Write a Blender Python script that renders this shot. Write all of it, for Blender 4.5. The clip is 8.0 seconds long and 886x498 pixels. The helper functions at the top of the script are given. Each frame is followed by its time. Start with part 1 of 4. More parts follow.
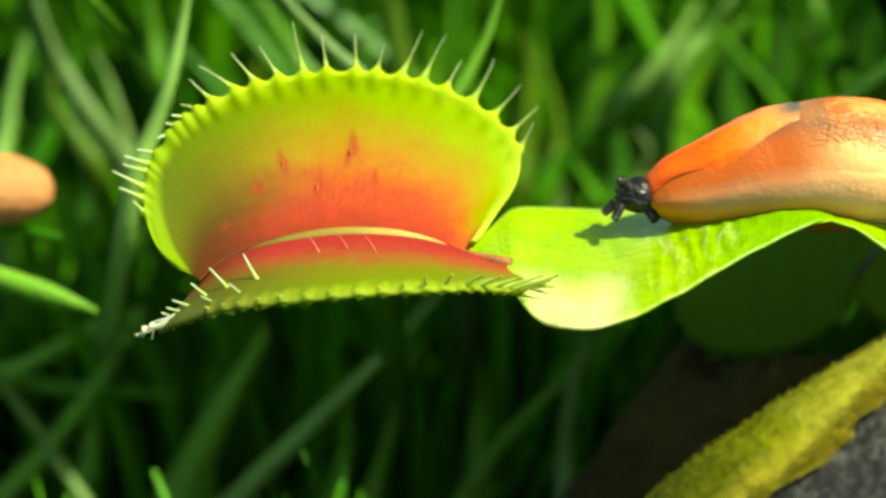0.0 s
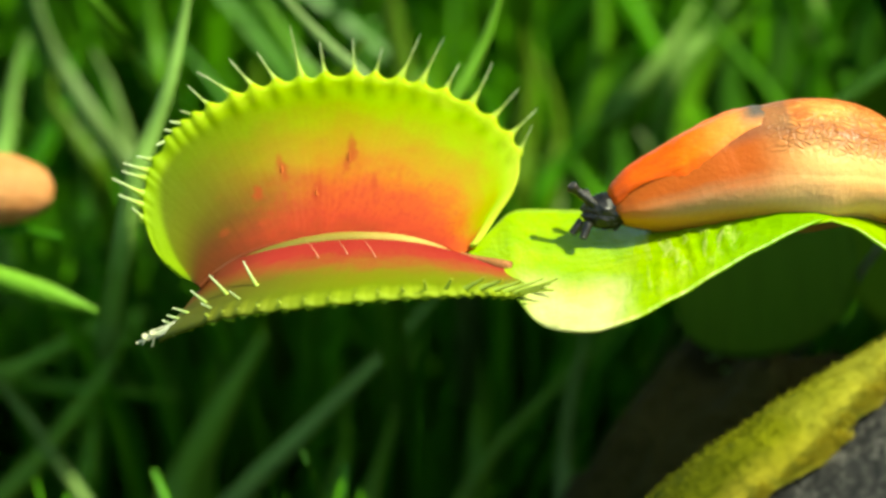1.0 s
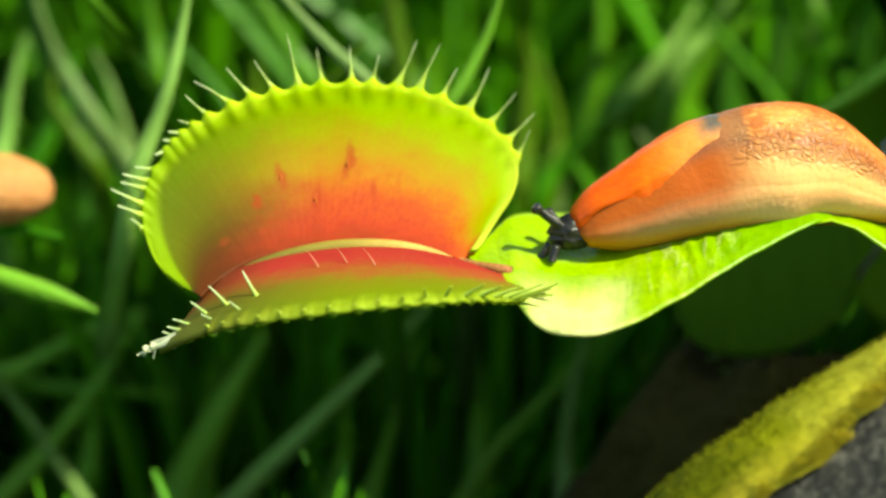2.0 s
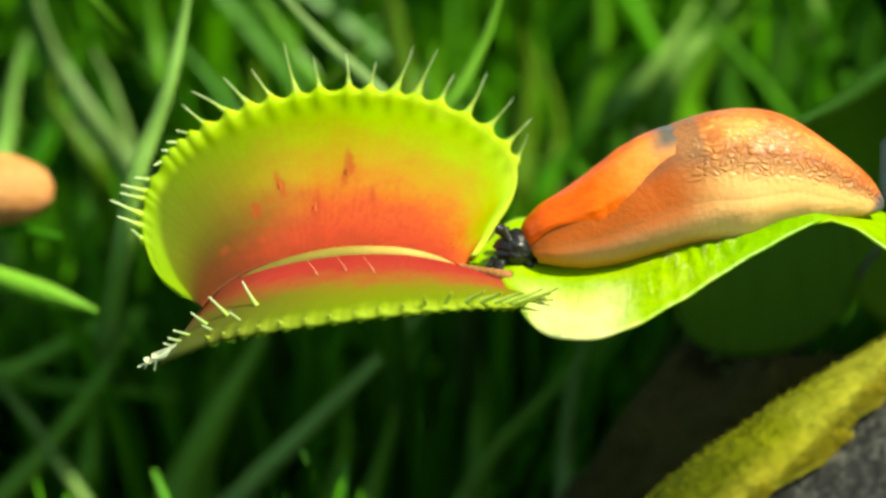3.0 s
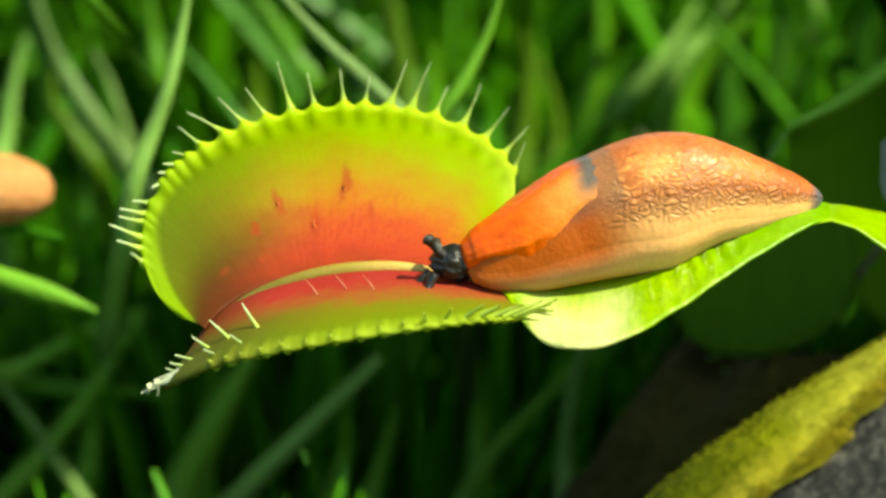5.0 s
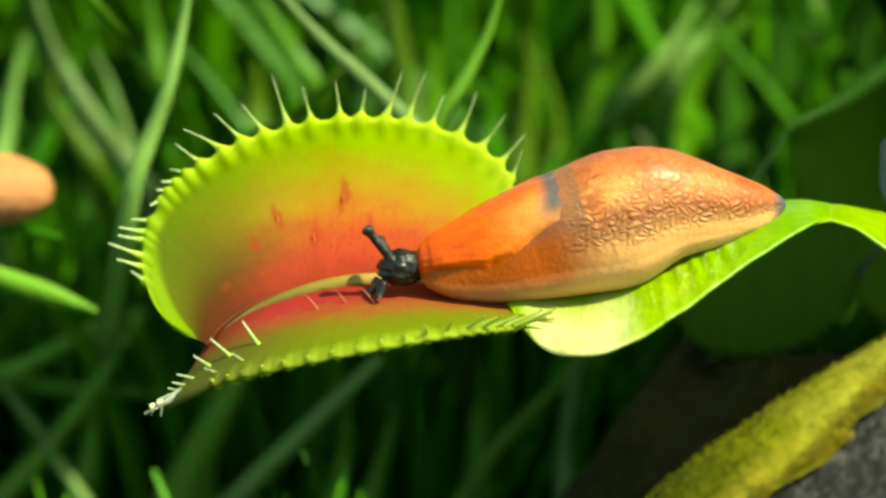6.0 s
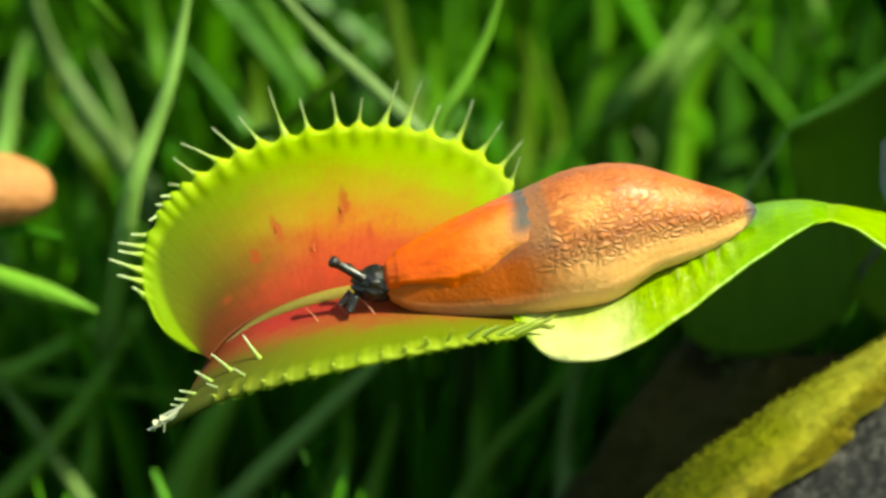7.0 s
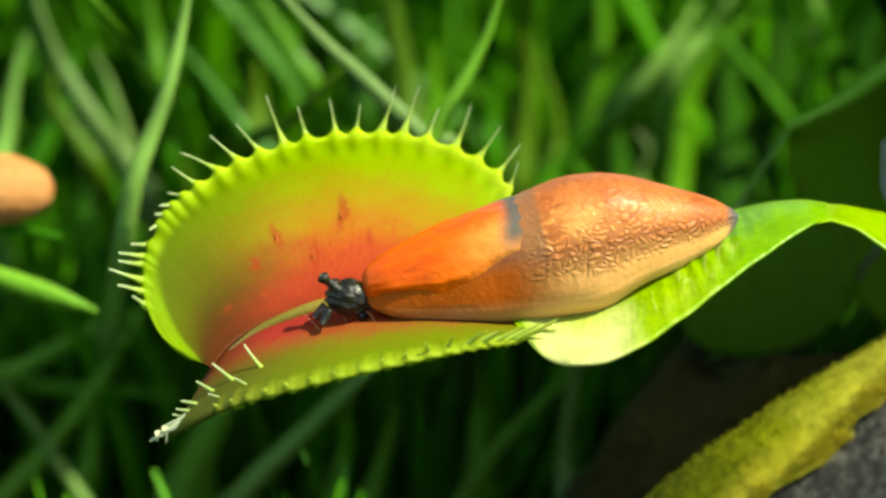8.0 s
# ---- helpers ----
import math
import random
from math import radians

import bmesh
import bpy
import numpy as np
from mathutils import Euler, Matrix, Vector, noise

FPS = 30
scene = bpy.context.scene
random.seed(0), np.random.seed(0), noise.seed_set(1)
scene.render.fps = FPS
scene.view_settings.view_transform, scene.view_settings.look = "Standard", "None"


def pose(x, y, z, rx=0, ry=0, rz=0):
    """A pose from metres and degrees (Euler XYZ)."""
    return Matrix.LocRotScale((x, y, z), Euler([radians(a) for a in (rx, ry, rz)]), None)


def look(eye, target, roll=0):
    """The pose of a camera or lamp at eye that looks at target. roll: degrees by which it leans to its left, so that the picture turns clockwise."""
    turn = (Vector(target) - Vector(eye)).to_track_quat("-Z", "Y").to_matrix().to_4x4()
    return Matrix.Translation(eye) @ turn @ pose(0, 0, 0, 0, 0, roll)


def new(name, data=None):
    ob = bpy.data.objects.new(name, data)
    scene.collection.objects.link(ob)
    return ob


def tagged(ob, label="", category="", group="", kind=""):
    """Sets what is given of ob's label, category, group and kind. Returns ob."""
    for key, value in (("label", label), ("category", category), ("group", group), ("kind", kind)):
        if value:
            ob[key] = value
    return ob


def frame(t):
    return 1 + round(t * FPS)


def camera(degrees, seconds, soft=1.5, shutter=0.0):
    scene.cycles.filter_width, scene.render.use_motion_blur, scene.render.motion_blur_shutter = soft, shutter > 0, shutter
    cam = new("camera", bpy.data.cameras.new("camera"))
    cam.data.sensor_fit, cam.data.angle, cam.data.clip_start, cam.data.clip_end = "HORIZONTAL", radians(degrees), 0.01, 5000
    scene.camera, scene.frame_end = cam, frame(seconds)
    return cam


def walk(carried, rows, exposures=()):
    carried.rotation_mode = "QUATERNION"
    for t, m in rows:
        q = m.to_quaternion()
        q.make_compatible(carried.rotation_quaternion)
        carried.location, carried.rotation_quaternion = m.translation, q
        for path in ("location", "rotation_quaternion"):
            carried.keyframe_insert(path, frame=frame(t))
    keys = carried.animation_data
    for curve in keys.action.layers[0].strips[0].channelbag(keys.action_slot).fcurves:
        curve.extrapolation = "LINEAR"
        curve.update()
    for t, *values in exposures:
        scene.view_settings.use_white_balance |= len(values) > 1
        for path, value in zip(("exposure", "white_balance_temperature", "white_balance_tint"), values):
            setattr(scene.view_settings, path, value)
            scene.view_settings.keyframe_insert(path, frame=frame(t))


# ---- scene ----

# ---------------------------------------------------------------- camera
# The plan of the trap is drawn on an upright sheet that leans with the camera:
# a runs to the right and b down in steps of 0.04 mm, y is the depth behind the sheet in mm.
STEP = 0.04e-3
VIEW = 36.0
FAR = 784 * STEP / math.tan(radians(VIEW / 2))
TILT = 18.0
HIGH = 0.078
STAGE = pose(0, 0, HIGH, -TILT)


def at(a, b, y=0.0):
    k = 1 + y * 0.001 / FAR
    return Vector(((a - 784) * STEP * k, y * 0.001, (441 - b) * STEP * k))


def world_at(a, b, y=0.0):
    return STAGE @ at(a, b, y)


cam = camera(VIEW, 8.0, soft=2.8)
EYE = STAGE @ pose(0, -FAR, 0, 90)
walk(cam, [(0.0, EYE), (8.0, EYE)], [(0.0, 1.20, 7700, -16), (4.5, 1.18, 7700, -16), (8.0, 1.10, 7700, -16)])
cam.data.dof.use_dof = True
cam.data.dof.focus_distance = FAR - 0.002
cam.data.dof.aperture_fstop = 21.0

# ---------------------------------------------------------------- light
SUN_FROM = Vector((0.50, -0.26, 0.82)).normalized()
w = bpy.data.worlds.new("sky")
scene.world = w
w.use_nodes = True
nt = w.node_tree
sky = nt.nodes.new("ShaderNodeTexSky")
sky.sky_type = "NISHITA"
sky.sun_disc = False
sky.sun_elevation = math.asin(SUN_FROM.z)
sky.sun_rotation = math.atan2(SUN_FROM.x, SUN_FROM.y)
nt.links.new(sky.outputs[0], nt.nodes["Background"].inputs[0])
nt.nodes["Background"].inputs[1].default_value = 0.15
sun = new("sun", bpy.data.lights.new("sun", "SUN"))
sun.data.energy = 4.8
sun.data.angle = radians(0.53)
sun.data.color = (1.0, 0.95, 0.86)
sun.matrix_world = look(SUN_FROM * 2, (0, 0, 0))


# ---------------------------------------------------------------- materials
class Mat:
    """A small wrapper that lays out shader nodes."""

    def __init__(self, name):
        self.m = bpy.data.materials.new(name)
        self.m.use_nodes = True
        self.nt = self.m.node_tree
        self.nt.nodes.clear()
        self.out = self.nt.nodes.new("ShaderNodeOutputMaterial")

    def node(self, kind, **inputs):
        n = self.nt.nodes.new("ShaderNode" + kind)
        for key, value in inputs.items():
            self.put(n.inputs[key.replace("_", " ")], value)
        return n

    def put(self, socket, value):
        if hasattr(value, "links"):
            self.nt.links.new(value, socket)
        else:
            socket.default_value = value

    def math(self, op, a, b=0.0, c=0.0):
        n = self.nt.nodes.new("ShaderNodeMath")
        n.operation = op
        for s, v in zip(n.inputs, (a, b, c)):
            self.put(s, v)
        return n.outputs[0]

    def mix(self, fac, a, b, blend="MIX"):
        n = self.nt.nodes.new("ShaderNodeMix")
        n.data_type = "RGBA"
        n.blend_type = blend
        self.put(n.inputs[0], fac)
        self.put(n.inputs[6], a if hasattr(a, "links") else (*a, 1))
        self.put(n.inputs[7], b if hasattr(b, "links") else (*b, 1))
        return n.outputs[2]

    def ramp(self, fac, stops):
        n = self.nt.nodes.new("ShaderNodeValToRGB")
        els = n.color_ramp.elements
        while len(els) < len(stops):
            els.new(0.5)
        for e, (p, c) in zip(els, stops):
            e.position, e.color = p, (*c, 1) if len(c) == 3 else c
        self.put(n.inputs[0], fac)
        return n.outputs[0]

    def step(self, v, lo, hi):
        n = self.nt.nodes.new("ShaderNodeMapRange")
        n.interpolation_type = "SMOOTHSTEP"
        self.put(n.inputs[0], v)
        n.inputs[1].default_value, n.inputs[2].default_value = lo, hi
        return n.outputs[0]

    def uv(self):
        n = self.nt.nodes.new("ShaderNodeUVMap")
        n.uv_map = "UVMap"
        s = self.nt.nodes.new("ShaderNodeSeparateXYZ")
        self.nt.links.new(n.outputs[0], s.inputs[0])
        return n.outputs[0], s.outputs[0], s.outputs[1]

    def scaled(self, vec, sx, sy, sz):
        n = self.nt.nodes.new("ShaderNodeVectorMath")
        n.operation = "MULTIPLY"
        self.put(n.inputs[0], vec)
        n.inputs[1].default_value = (sx, sy, sz)
        return n.outputs[0]

    def obj(self):
        return self.nt.nodes.new("ShaderNodeTexCoord").outputs["Object"]

    def noise(self, vec, scale, detail=4.0, rough=0.55, distort=0.0):
        n = self.node("TexNoise", Scale=scale, Detail=detail, Roughness=rough, Distortion=distort)
        self.put(n.inputs["Vector"], vec)
        return n.outputs[0]

    def voronoi(self, vec, scale, feature="F1"):
        n = self.node("TexVoronoi", Scale=scale)
        n.feature = feature
        self.put(n.inputs["Vector"], vec)
        return n.outputs[0]

    def bump(self, height, dist, strength=1.0):
        n = self.node("Bump", Strength=strength, Distance=dist, Height=height)
        return n.outputs[0]

    def finish(self, color, rough=0.5, normal=None, glow=0.0, tint=None, sss=0.0, radius=0.001, spec=0.5, coat=0.0, coat_rough=0.1):
        p = self.node("BsdfPrincipled")
        self.put(p.inputs["Base Color"], color if hasattr(color, "links") else (*color, 1))
        self.put(p.inputs["Roughness"], rough)
        p.inputs["Specular IOR Level"].default_value = spec
        p.inputs["Coat Weight"].default_value = coat
        p.inputs["Coat Roughness"].default_value = coat_rough
        if sss:
            p.inputs["Subsurface Weight"].default_value = sss
            p.inputs["Subsurface Radius"].default_value = (1.0, 0.45, 0.2)
            p.inputs["Subsurface Scale"].default_value = radius
        if normal is not None:
            self.put(p.inputs["Normal"], normal)
        shade = p.outputs[0]
        if glow:
            tr = self.node("BsdfTranslucent")
            tc = tint if tint is not None else color
            self.put(tr.inputs[0], tc if hasattr(tc, "links") else (*tc, 1))
            mx = self.node("MixShader")
            mx.inputs[0].default_value = glow
            self.nt.links.new(shade, mx.inputs[1])
            self.nt.links.new(tr.outputs[0], mx.inputs[2])
            shade = mx.outputs[0]
        self.nt.links.new(shade, self.out.inputs[0])
        return self.m


def lobe_material(name, lower=False):
    """Flytrap lobe: red at the hinge, orange, then yellow-green at the margin."""
    m = Mat(name)
    vec, u, v = m.uv()
    streak = m.noise(m.scaled(vec, 70, 3.5, 1), 1.0, 4)
    cloud = m.noise(m.scaled(vec, 5, 3, 1), 1.0, 3)
    d = m.math("ADD", v, m.math("MULTIPLY", m.math("SUBTRACT", streak, 0.5), 0.09))
    d = m.math("ADD", d, m.math("MULTIPLY", m.math("SUBTRACT", cloud, 0.5), 0.22))
    mottle = m.noise(m.scaled(vec, 16, 9, 1), 1.0, 4)
    d = m.math("ADD", d, m.math("MULTIPLY", m.math("SUBTRACT", mottle, 0.5), 0.22))
    if lower:
        c = m.ramp(d, [(0.0, (0.322, 0.0186, 0.0186)), (0.22, (0.372, 0.031, 0.0248)), (0.42, (0.31, 0.0992, 0.0186)),
                       (0.6, (0.20, 0.185, 0.008)), (0.85, (0.17, 0.23, 0.005)), (1.0, (0.29, 0.36, 0.02))])
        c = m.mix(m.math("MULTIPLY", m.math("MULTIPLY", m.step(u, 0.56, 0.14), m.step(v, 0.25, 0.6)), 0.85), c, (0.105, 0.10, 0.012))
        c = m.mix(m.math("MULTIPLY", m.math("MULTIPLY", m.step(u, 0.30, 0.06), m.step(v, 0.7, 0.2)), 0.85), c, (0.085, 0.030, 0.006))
    else:
        # the red zone thins out towards both ends of the lobe
        ends = m.math("MULTIPLY", m.math("POWER", m.math("ABSOLUTE", m.math("SUBTRACT", u, 0.5)), 2.0), 0.45)
        d = m.math("ADD", d, ends)
        c = m.ramp(d, [(0.0, (0.30, 0.036, 0.010)), (0.12, (0.42, 0.042, 0.014)), (0.26, (0.45, 0.062, 0.012)), (0.38, (0.46, 0.115, 0.008)),
                       (0.53, (0.42, 0.22, 0.006)), (0.68, (0.38, 0.31, 0.004)), (0.80, (0.34, 0.42, 0.003)), (0.90, (0.34, 0.50, 0.003)),
                       (1.0, (0.44, 0.56, 0.018))])
        # the tip end is duller olive, its shade painted into the colour
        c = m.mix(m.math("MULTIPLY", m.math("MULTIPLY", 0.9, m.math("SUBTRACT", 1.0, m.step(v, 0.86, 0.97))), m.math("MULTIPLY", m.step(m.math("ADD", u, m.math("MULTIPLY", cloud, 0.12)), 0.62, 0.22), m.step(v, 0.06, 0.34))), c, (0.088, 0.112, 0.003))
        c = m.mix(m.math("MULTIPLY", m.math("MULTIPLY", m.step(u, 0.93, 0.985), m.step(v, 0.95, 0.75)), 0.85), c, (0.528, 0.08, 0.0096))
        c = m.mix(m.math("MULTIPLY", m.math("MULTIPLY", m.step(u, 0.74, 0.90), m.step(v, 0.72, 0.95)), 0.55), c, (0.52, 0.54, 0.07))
        # painted shade in the hollow corner between tip end and hinge
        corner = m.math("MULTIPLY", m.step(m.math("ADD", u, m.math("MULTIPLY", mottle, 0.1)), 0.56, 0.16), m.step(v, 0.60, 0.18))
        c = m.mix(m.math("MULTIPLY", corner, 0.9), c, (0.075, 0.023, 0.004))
        # smooth pale margin at the tip end, lit along its curl by painted colour
        flange = m.math("SUBTRACT", v, m.math("MINIMUM", 0.9, m.math("ADD", 0.42, m.math("MULTIPLY", u, 2.4))))
        c = m.mix(m.math("MULTIPLY", m.math("MULTIPLY", m.step(flange, -0.06, 0.07), m.step(u, 0.36, 0.22)), 0.85), c, (0.25, 0.38, 0.008))
        # red flecks above the red zone
        for cu, cv, tall in ((0.545, 0.50, 0.13), (0.40, 0.47, 0.09), (0.475, 0.27, 0.10), (0.61, 0.33, 0.06), (0.33, 0.36, 0.05)):
            du = m.math("DIVIDE", m.math("ADD", m.math("SUBTRACT", u, cu), m.math("MULTIPLY", m.math("SUBTRACT", mottle, 0.5), 0.05)), 0.010)
            dv = m.math("DIVIDE", m.math("SUBTRACT", v, cv), tall)
            rr = m.math("ADD", m.math("MULTIPLY", du, du), m.math("MULTIPLY", dv, dv))
            c = m.mix(m.math("MULTIPLY", m.step(rr, 1.8, 0.0), 0.68), c, (0.36, 0.04, 0.008))
        fx = m.voronoi(m.scaled(vec, 9, 5, 1), 1.0)
        fleck = m.math("MULTIPLY", m.step(fx, 0.22, 0.05), m.step(v, 0.72, 0.5))
        c = m.mix(m.math("MULTIPLY", fleck, 0.3), c, (0.4, 0.048, 0.016))
    fine = m.noise(m.scaled(vec, 160, 60, 1), 1.0, 3)
    dots = m.noise(m.scaled(vec, 90, 22, 1), 1.0, 2)
    c = m.mix(m.math("MULTIPLY", m.math("MULTIPLY", m.math("MULTIPLY", m.step(dots, 0.48, 0.64), m.step(u, 0.22, 0.46)), m.step(v, 0.55, 0.15)), 0.5), c, (0.34, 0.025, 0.012))
    c = m.mix(0.18, c, m.ramp(fine, [(0.3, (0.35, 0.35, 0.3)), (0.7, (1, 1, 1))]), "MULTIPLY")
    ribs = m.noise(m.scaled(vec, 55, 1.5, 1), 1.0, 3)
    nrm = m.bump(m.math("ADD", m.math("MULTIPLY", ribs, 0.7), m.math("MULTIPLY", fine, 0.3)), 0.00006)
    return m.finish(c, 0.6, nrm, 0.38, spec=0.15)


def leaf_material():
    """Winged leaf stalk: fleshy yellow-green, wrinkled, waxy."""
    m = Mat("flytrap_leaf")
    o = m.obj()
    big = m.noise(o, 260, 3)
    fine = m.noise(o, 1500, 4)
    vec, u, v = m.uv()
    veins = m.noise(m.scaled(vec, 34, 5, 1), 1.0, 4, 0.6, 0.3)
    c = m.ramp(m.math("ADD", m.math("MULTIPLY", big, 0.7), m.math("MULTIPLY", veins, 0.3)),
               [(0.3, (0.25, 0.42, 0.005)), (0.55, (0.33, 0.48, 0.008)), (0.75, (0.45, 0.52, 0.04))])
    # a pale highlight and glints on the wrinkles, painted into the leaf colour
    highlight = m.math("MULTIPLY", m.step(m.math("ADD", u, m.math("MULTIPLY", big, 0.12)), 0.22, 0.36), m.step(m.math("ADD", u, m.math("MULTIPLY", veins, 0.1)), 0.56, 0.46))
    highlight = m.math("MULTIPLY", highlight, m.step(m.math("ADD", v, m.math("MULTIPLY", big, 0.3)), 0.62, 0.30))
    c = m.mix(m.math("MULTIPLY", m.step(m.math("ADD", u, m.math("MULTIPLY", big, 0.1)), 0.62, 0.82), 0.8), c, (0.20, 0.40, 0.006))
    c = m.mix(m.math("MULTIPLY", highlight, 0.9), c, (0.68, 0.62, 0.28))
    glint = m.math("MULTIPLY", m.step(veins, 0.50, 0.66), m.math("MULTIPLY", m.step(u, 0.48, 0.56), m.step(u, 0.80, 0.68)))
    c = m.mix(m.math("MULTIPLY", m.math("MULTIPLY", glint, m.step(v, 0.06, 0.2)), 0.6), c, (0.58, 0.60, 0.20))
    mottle = m.noise(o, 620, 3, 0.6)
    c = m.mix(0.45, c, m.ramp(mottle, [(0.32, (0.55, 0.70, 0.4)), (0.6, (1, 1, 1))]), "MULTIPLY")
    c = m.mix(0.2, c, m.ramp(fine, [(0.3, (0.5, 0.55, 0.4)), (0.7, (1, 1, 1))]), "MULTIPLY")
    nrm = m.bump(m.math("ADD", m.math("ADD", m.math("MULTIPLY", veins, 0.75), m.math("MULTIPLY", mottle, 0.7)), m.math("MULTIPLY", fine, 0.2)), 0.00020)
    return m.finish(c, 0.34, nrm, 0.34, spec=0.4)


def tooth_material(name, tip=(0.527, 0.578, 0.357)):
    m = Mat(name)
    vec, u, v = m.uv()
    grain = m.noise(m.scaled(vec, 6, 14, 1), 1.0, 3)
    c = m.ramp(m.math("ADD", v, m.math("MULTIPLY", m.math("SUBTRACT", grain, 0.5), 0.3)),
               [(0.0, (0.323, 0.476, 0.017)), (0.25, (0.391, 0.493, 0.051)), (0.6, (0.357, 0.442, 0.25 * tip[2] + 0.046)), (1.0, tip)])
    return m.finish(c, 0.45, None, 0.3)


def plain_plant(name, color, rough=0.45, glow=0.3, vary=0.35, scale=120.0, stretch=(1, 1, 0.15), spec=0.25):
    """Grass and other leaves: fibres along the blade, patches, and each island its own tone."""
    m = Mat(name)
    o = m.obj()
    patch = m.noise(o, scale * 0.5, 3)
    fibre = m.noise(m.scaled(o, *stretch), scale * 9, 3)
    isl = m.node("NewGeometry").outputs["Random Per Island"]
    rnd = m.node("ObjectInfo").outputs["Random"]
    k = m.math("FRACT", m.math("ADD", isl, rnd))
    dark = tuple(x * (1 - vary) for x in color)
    lite = (min(1, color[0] * (1 + 1.5 * vary)), min(1, color[1] * (1 + vary)), min(1, color[2] * (1 + vary)))
    c = m.mix(k, dark, lite)
    c = m.mix(m.math("MULTIPLY", patch, 0.5), c, (color[0] * 1.3, color[1] * 0.85, color[2] * 0.8))
    c = m.mix(0.35, c, m.ramp(fibre, [(0.3, (0.55, 0.6, 0.5)), (0.7, (1, 1, 1))]), "MULTIPLY")
    return m.finish(c, rough, m.bump(fibre, 0.0002), glow, spec=spec)


def slug_material(name, mantle=False):
    """Wet slug skin; its grain lies on the slug at rest, so that it runs on from piece to piece."""
    m = Mat(name)
    vec, u, v = m.uv()
    at_rest = m.nt.nodes.new("ShaderNodeAttribute")
    at_rest.attribute_name = "rest"
    o = at_rest.outputs["Vector"]
    grain = m.noise(o, 2200, 4)
    blot = m.noise(o, 240, 3)
    wide = m.noise(o, 90, 2)
    # net of wrinkles, drawn out along the body
    warp = m.node("TexNoise", Scale=500.0, Detail=2.0)
    m.put(warp.inputs["Vector"], o)
    bent = m.node("VectorMath")
    m.put(bent.inputs[0], m.scaled(o, 1500, 2250, 2250))
    m.put(bent.inputs[1], m.scaled(warp.outputs[1], 3.6, 3.6, 3.6))
    net = m.step(m.voronoi(bent.outputs[0], 1.0, "DISTANCE_TO_EDGE"), 0.0, 0.40)
    if mantle:
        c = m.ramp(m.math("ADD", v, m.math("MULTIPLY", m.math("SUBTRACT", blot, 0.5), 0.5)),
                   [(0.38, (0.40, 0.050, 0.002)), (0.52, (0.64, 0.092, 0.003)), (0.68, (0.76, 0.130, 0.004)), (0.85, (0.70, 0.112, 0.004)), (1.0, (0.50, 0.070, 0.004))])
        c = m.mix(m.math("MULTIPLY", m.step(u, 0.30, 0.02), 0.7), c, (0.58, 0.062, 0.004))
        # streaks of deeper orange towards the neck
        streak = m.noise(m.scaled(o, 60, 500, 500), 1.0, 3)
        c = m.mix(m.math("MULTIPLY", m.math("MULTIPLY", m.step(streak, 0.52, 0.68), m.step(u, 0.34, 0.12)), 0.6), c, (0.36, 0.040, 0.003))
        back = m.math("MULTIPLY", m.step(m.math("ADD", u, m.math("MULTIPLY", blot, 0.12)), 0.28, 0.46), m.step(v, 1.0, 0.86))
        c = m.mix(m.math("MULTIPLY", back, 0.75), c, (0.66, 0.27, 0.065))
        edge = m.math("MULTIPLY", m.step(m.math("ADD", u, m.math("MULTIPLY", blot, 0.07)), 0.395, 0.445), m.step(m.math("ADD", v, m.math("MULTIPLY", blot, 0.16)), 0.75, 0.94))
        c = m.mix(m.math("MULTIPLY", edge, 0.95), c, (0.060, 0.066, 0.064))
        pores = m.voronoi(m.scaled(o, 2600, 3200, 3200), 1.0)
        c = m.mix(0.16, c, m.ramp(pores, [(0.1, (1, 1, 1)), (0.7, (0.5, 0.38, 0.3))]), "MULTIPLY")
        rough, dist = 0.36, 0.00012
        h = m.math("ADD", m.math("MULTIPLY", grain, 0.25), m.math("ADD", m.math("MULTIPLY", blot, 1.3), m.math("MULTIPLY", pores, -0.22)))
    else:
        pale = m.mix(m.step(u, 0.26, 0.56), (0.37, 0.185, 0.085), (0.66, 0.35, 0.15))
        pale = m.mix(m.step(u, 0.20, 0.0), pale, (0.40, 0.11, 0.018))
        flank = m.mix(m.step(u, 0.36, 0.56), (0.34, 0.066, 0.0055), (0.64, 0.31, 0.11))
        vv = m.math("ADD", v, m.math("MULTIPLY", m.math("SUBTRACT", blot, 0.5), 0.18))
        c = m.mix(m.step(vv, 0.10, 0.32), pale, flank)
        # back: rusty with cream flecks, paler over the middle line of the flank
        top = m.mix(m.step(wide, 0.35, 0.65), (0.41, 0.112, 0.028), (0.52, 0.170, 0.046))
        cream = m.math("MULTIPLY", m.step(vv, 0.56, 0.68), m.step(vv, 0.98, 0.78))
        cream = m.math("MULTIPLY", cream, m.step(m.math("ADD", u, m.math("MULTIPLY", wide, 0.2)), 0.95, 0.70))
        top = m.mix(m.math("MULTIPLY", m.math("MULTIPLY", cream, m.step(m.noise(o, 420, 3), 0.40, 0.60)), 0.85), top, (0.66, 0.29, 0.08))
        top = m.mix(m.math("MULTIPLY", m.step(m.math("ADD", v, m.math("MULTIPLY", blot, 0.12)), 0.88, 1.0), 0.8), top, (0.36, 0.095, 0.026))
        dark = m.math("MULTIPLY", m.math("SUBTRACT", 1.0, net), m.step(blot, 0.30, 0.55))
        top = m.mix(m.math("MULTIPLY", dark, 0.6), top, (0.17, 0.036, 0.008))
        spots = m.noise(m.scaled(o, 700, 1500, 1500), 1.0, 2)
        top = m.mix(m.math("MULTIPLY", m.step(spots, 0.56, 0.70), 0.7), top, (0.20, 0.045, 0.010))
        c = m.mix(m.math("MULTIPLY", m.step(vv, 0.50, 0.60), m.step(u, 0.40, 0.5)), c, top)
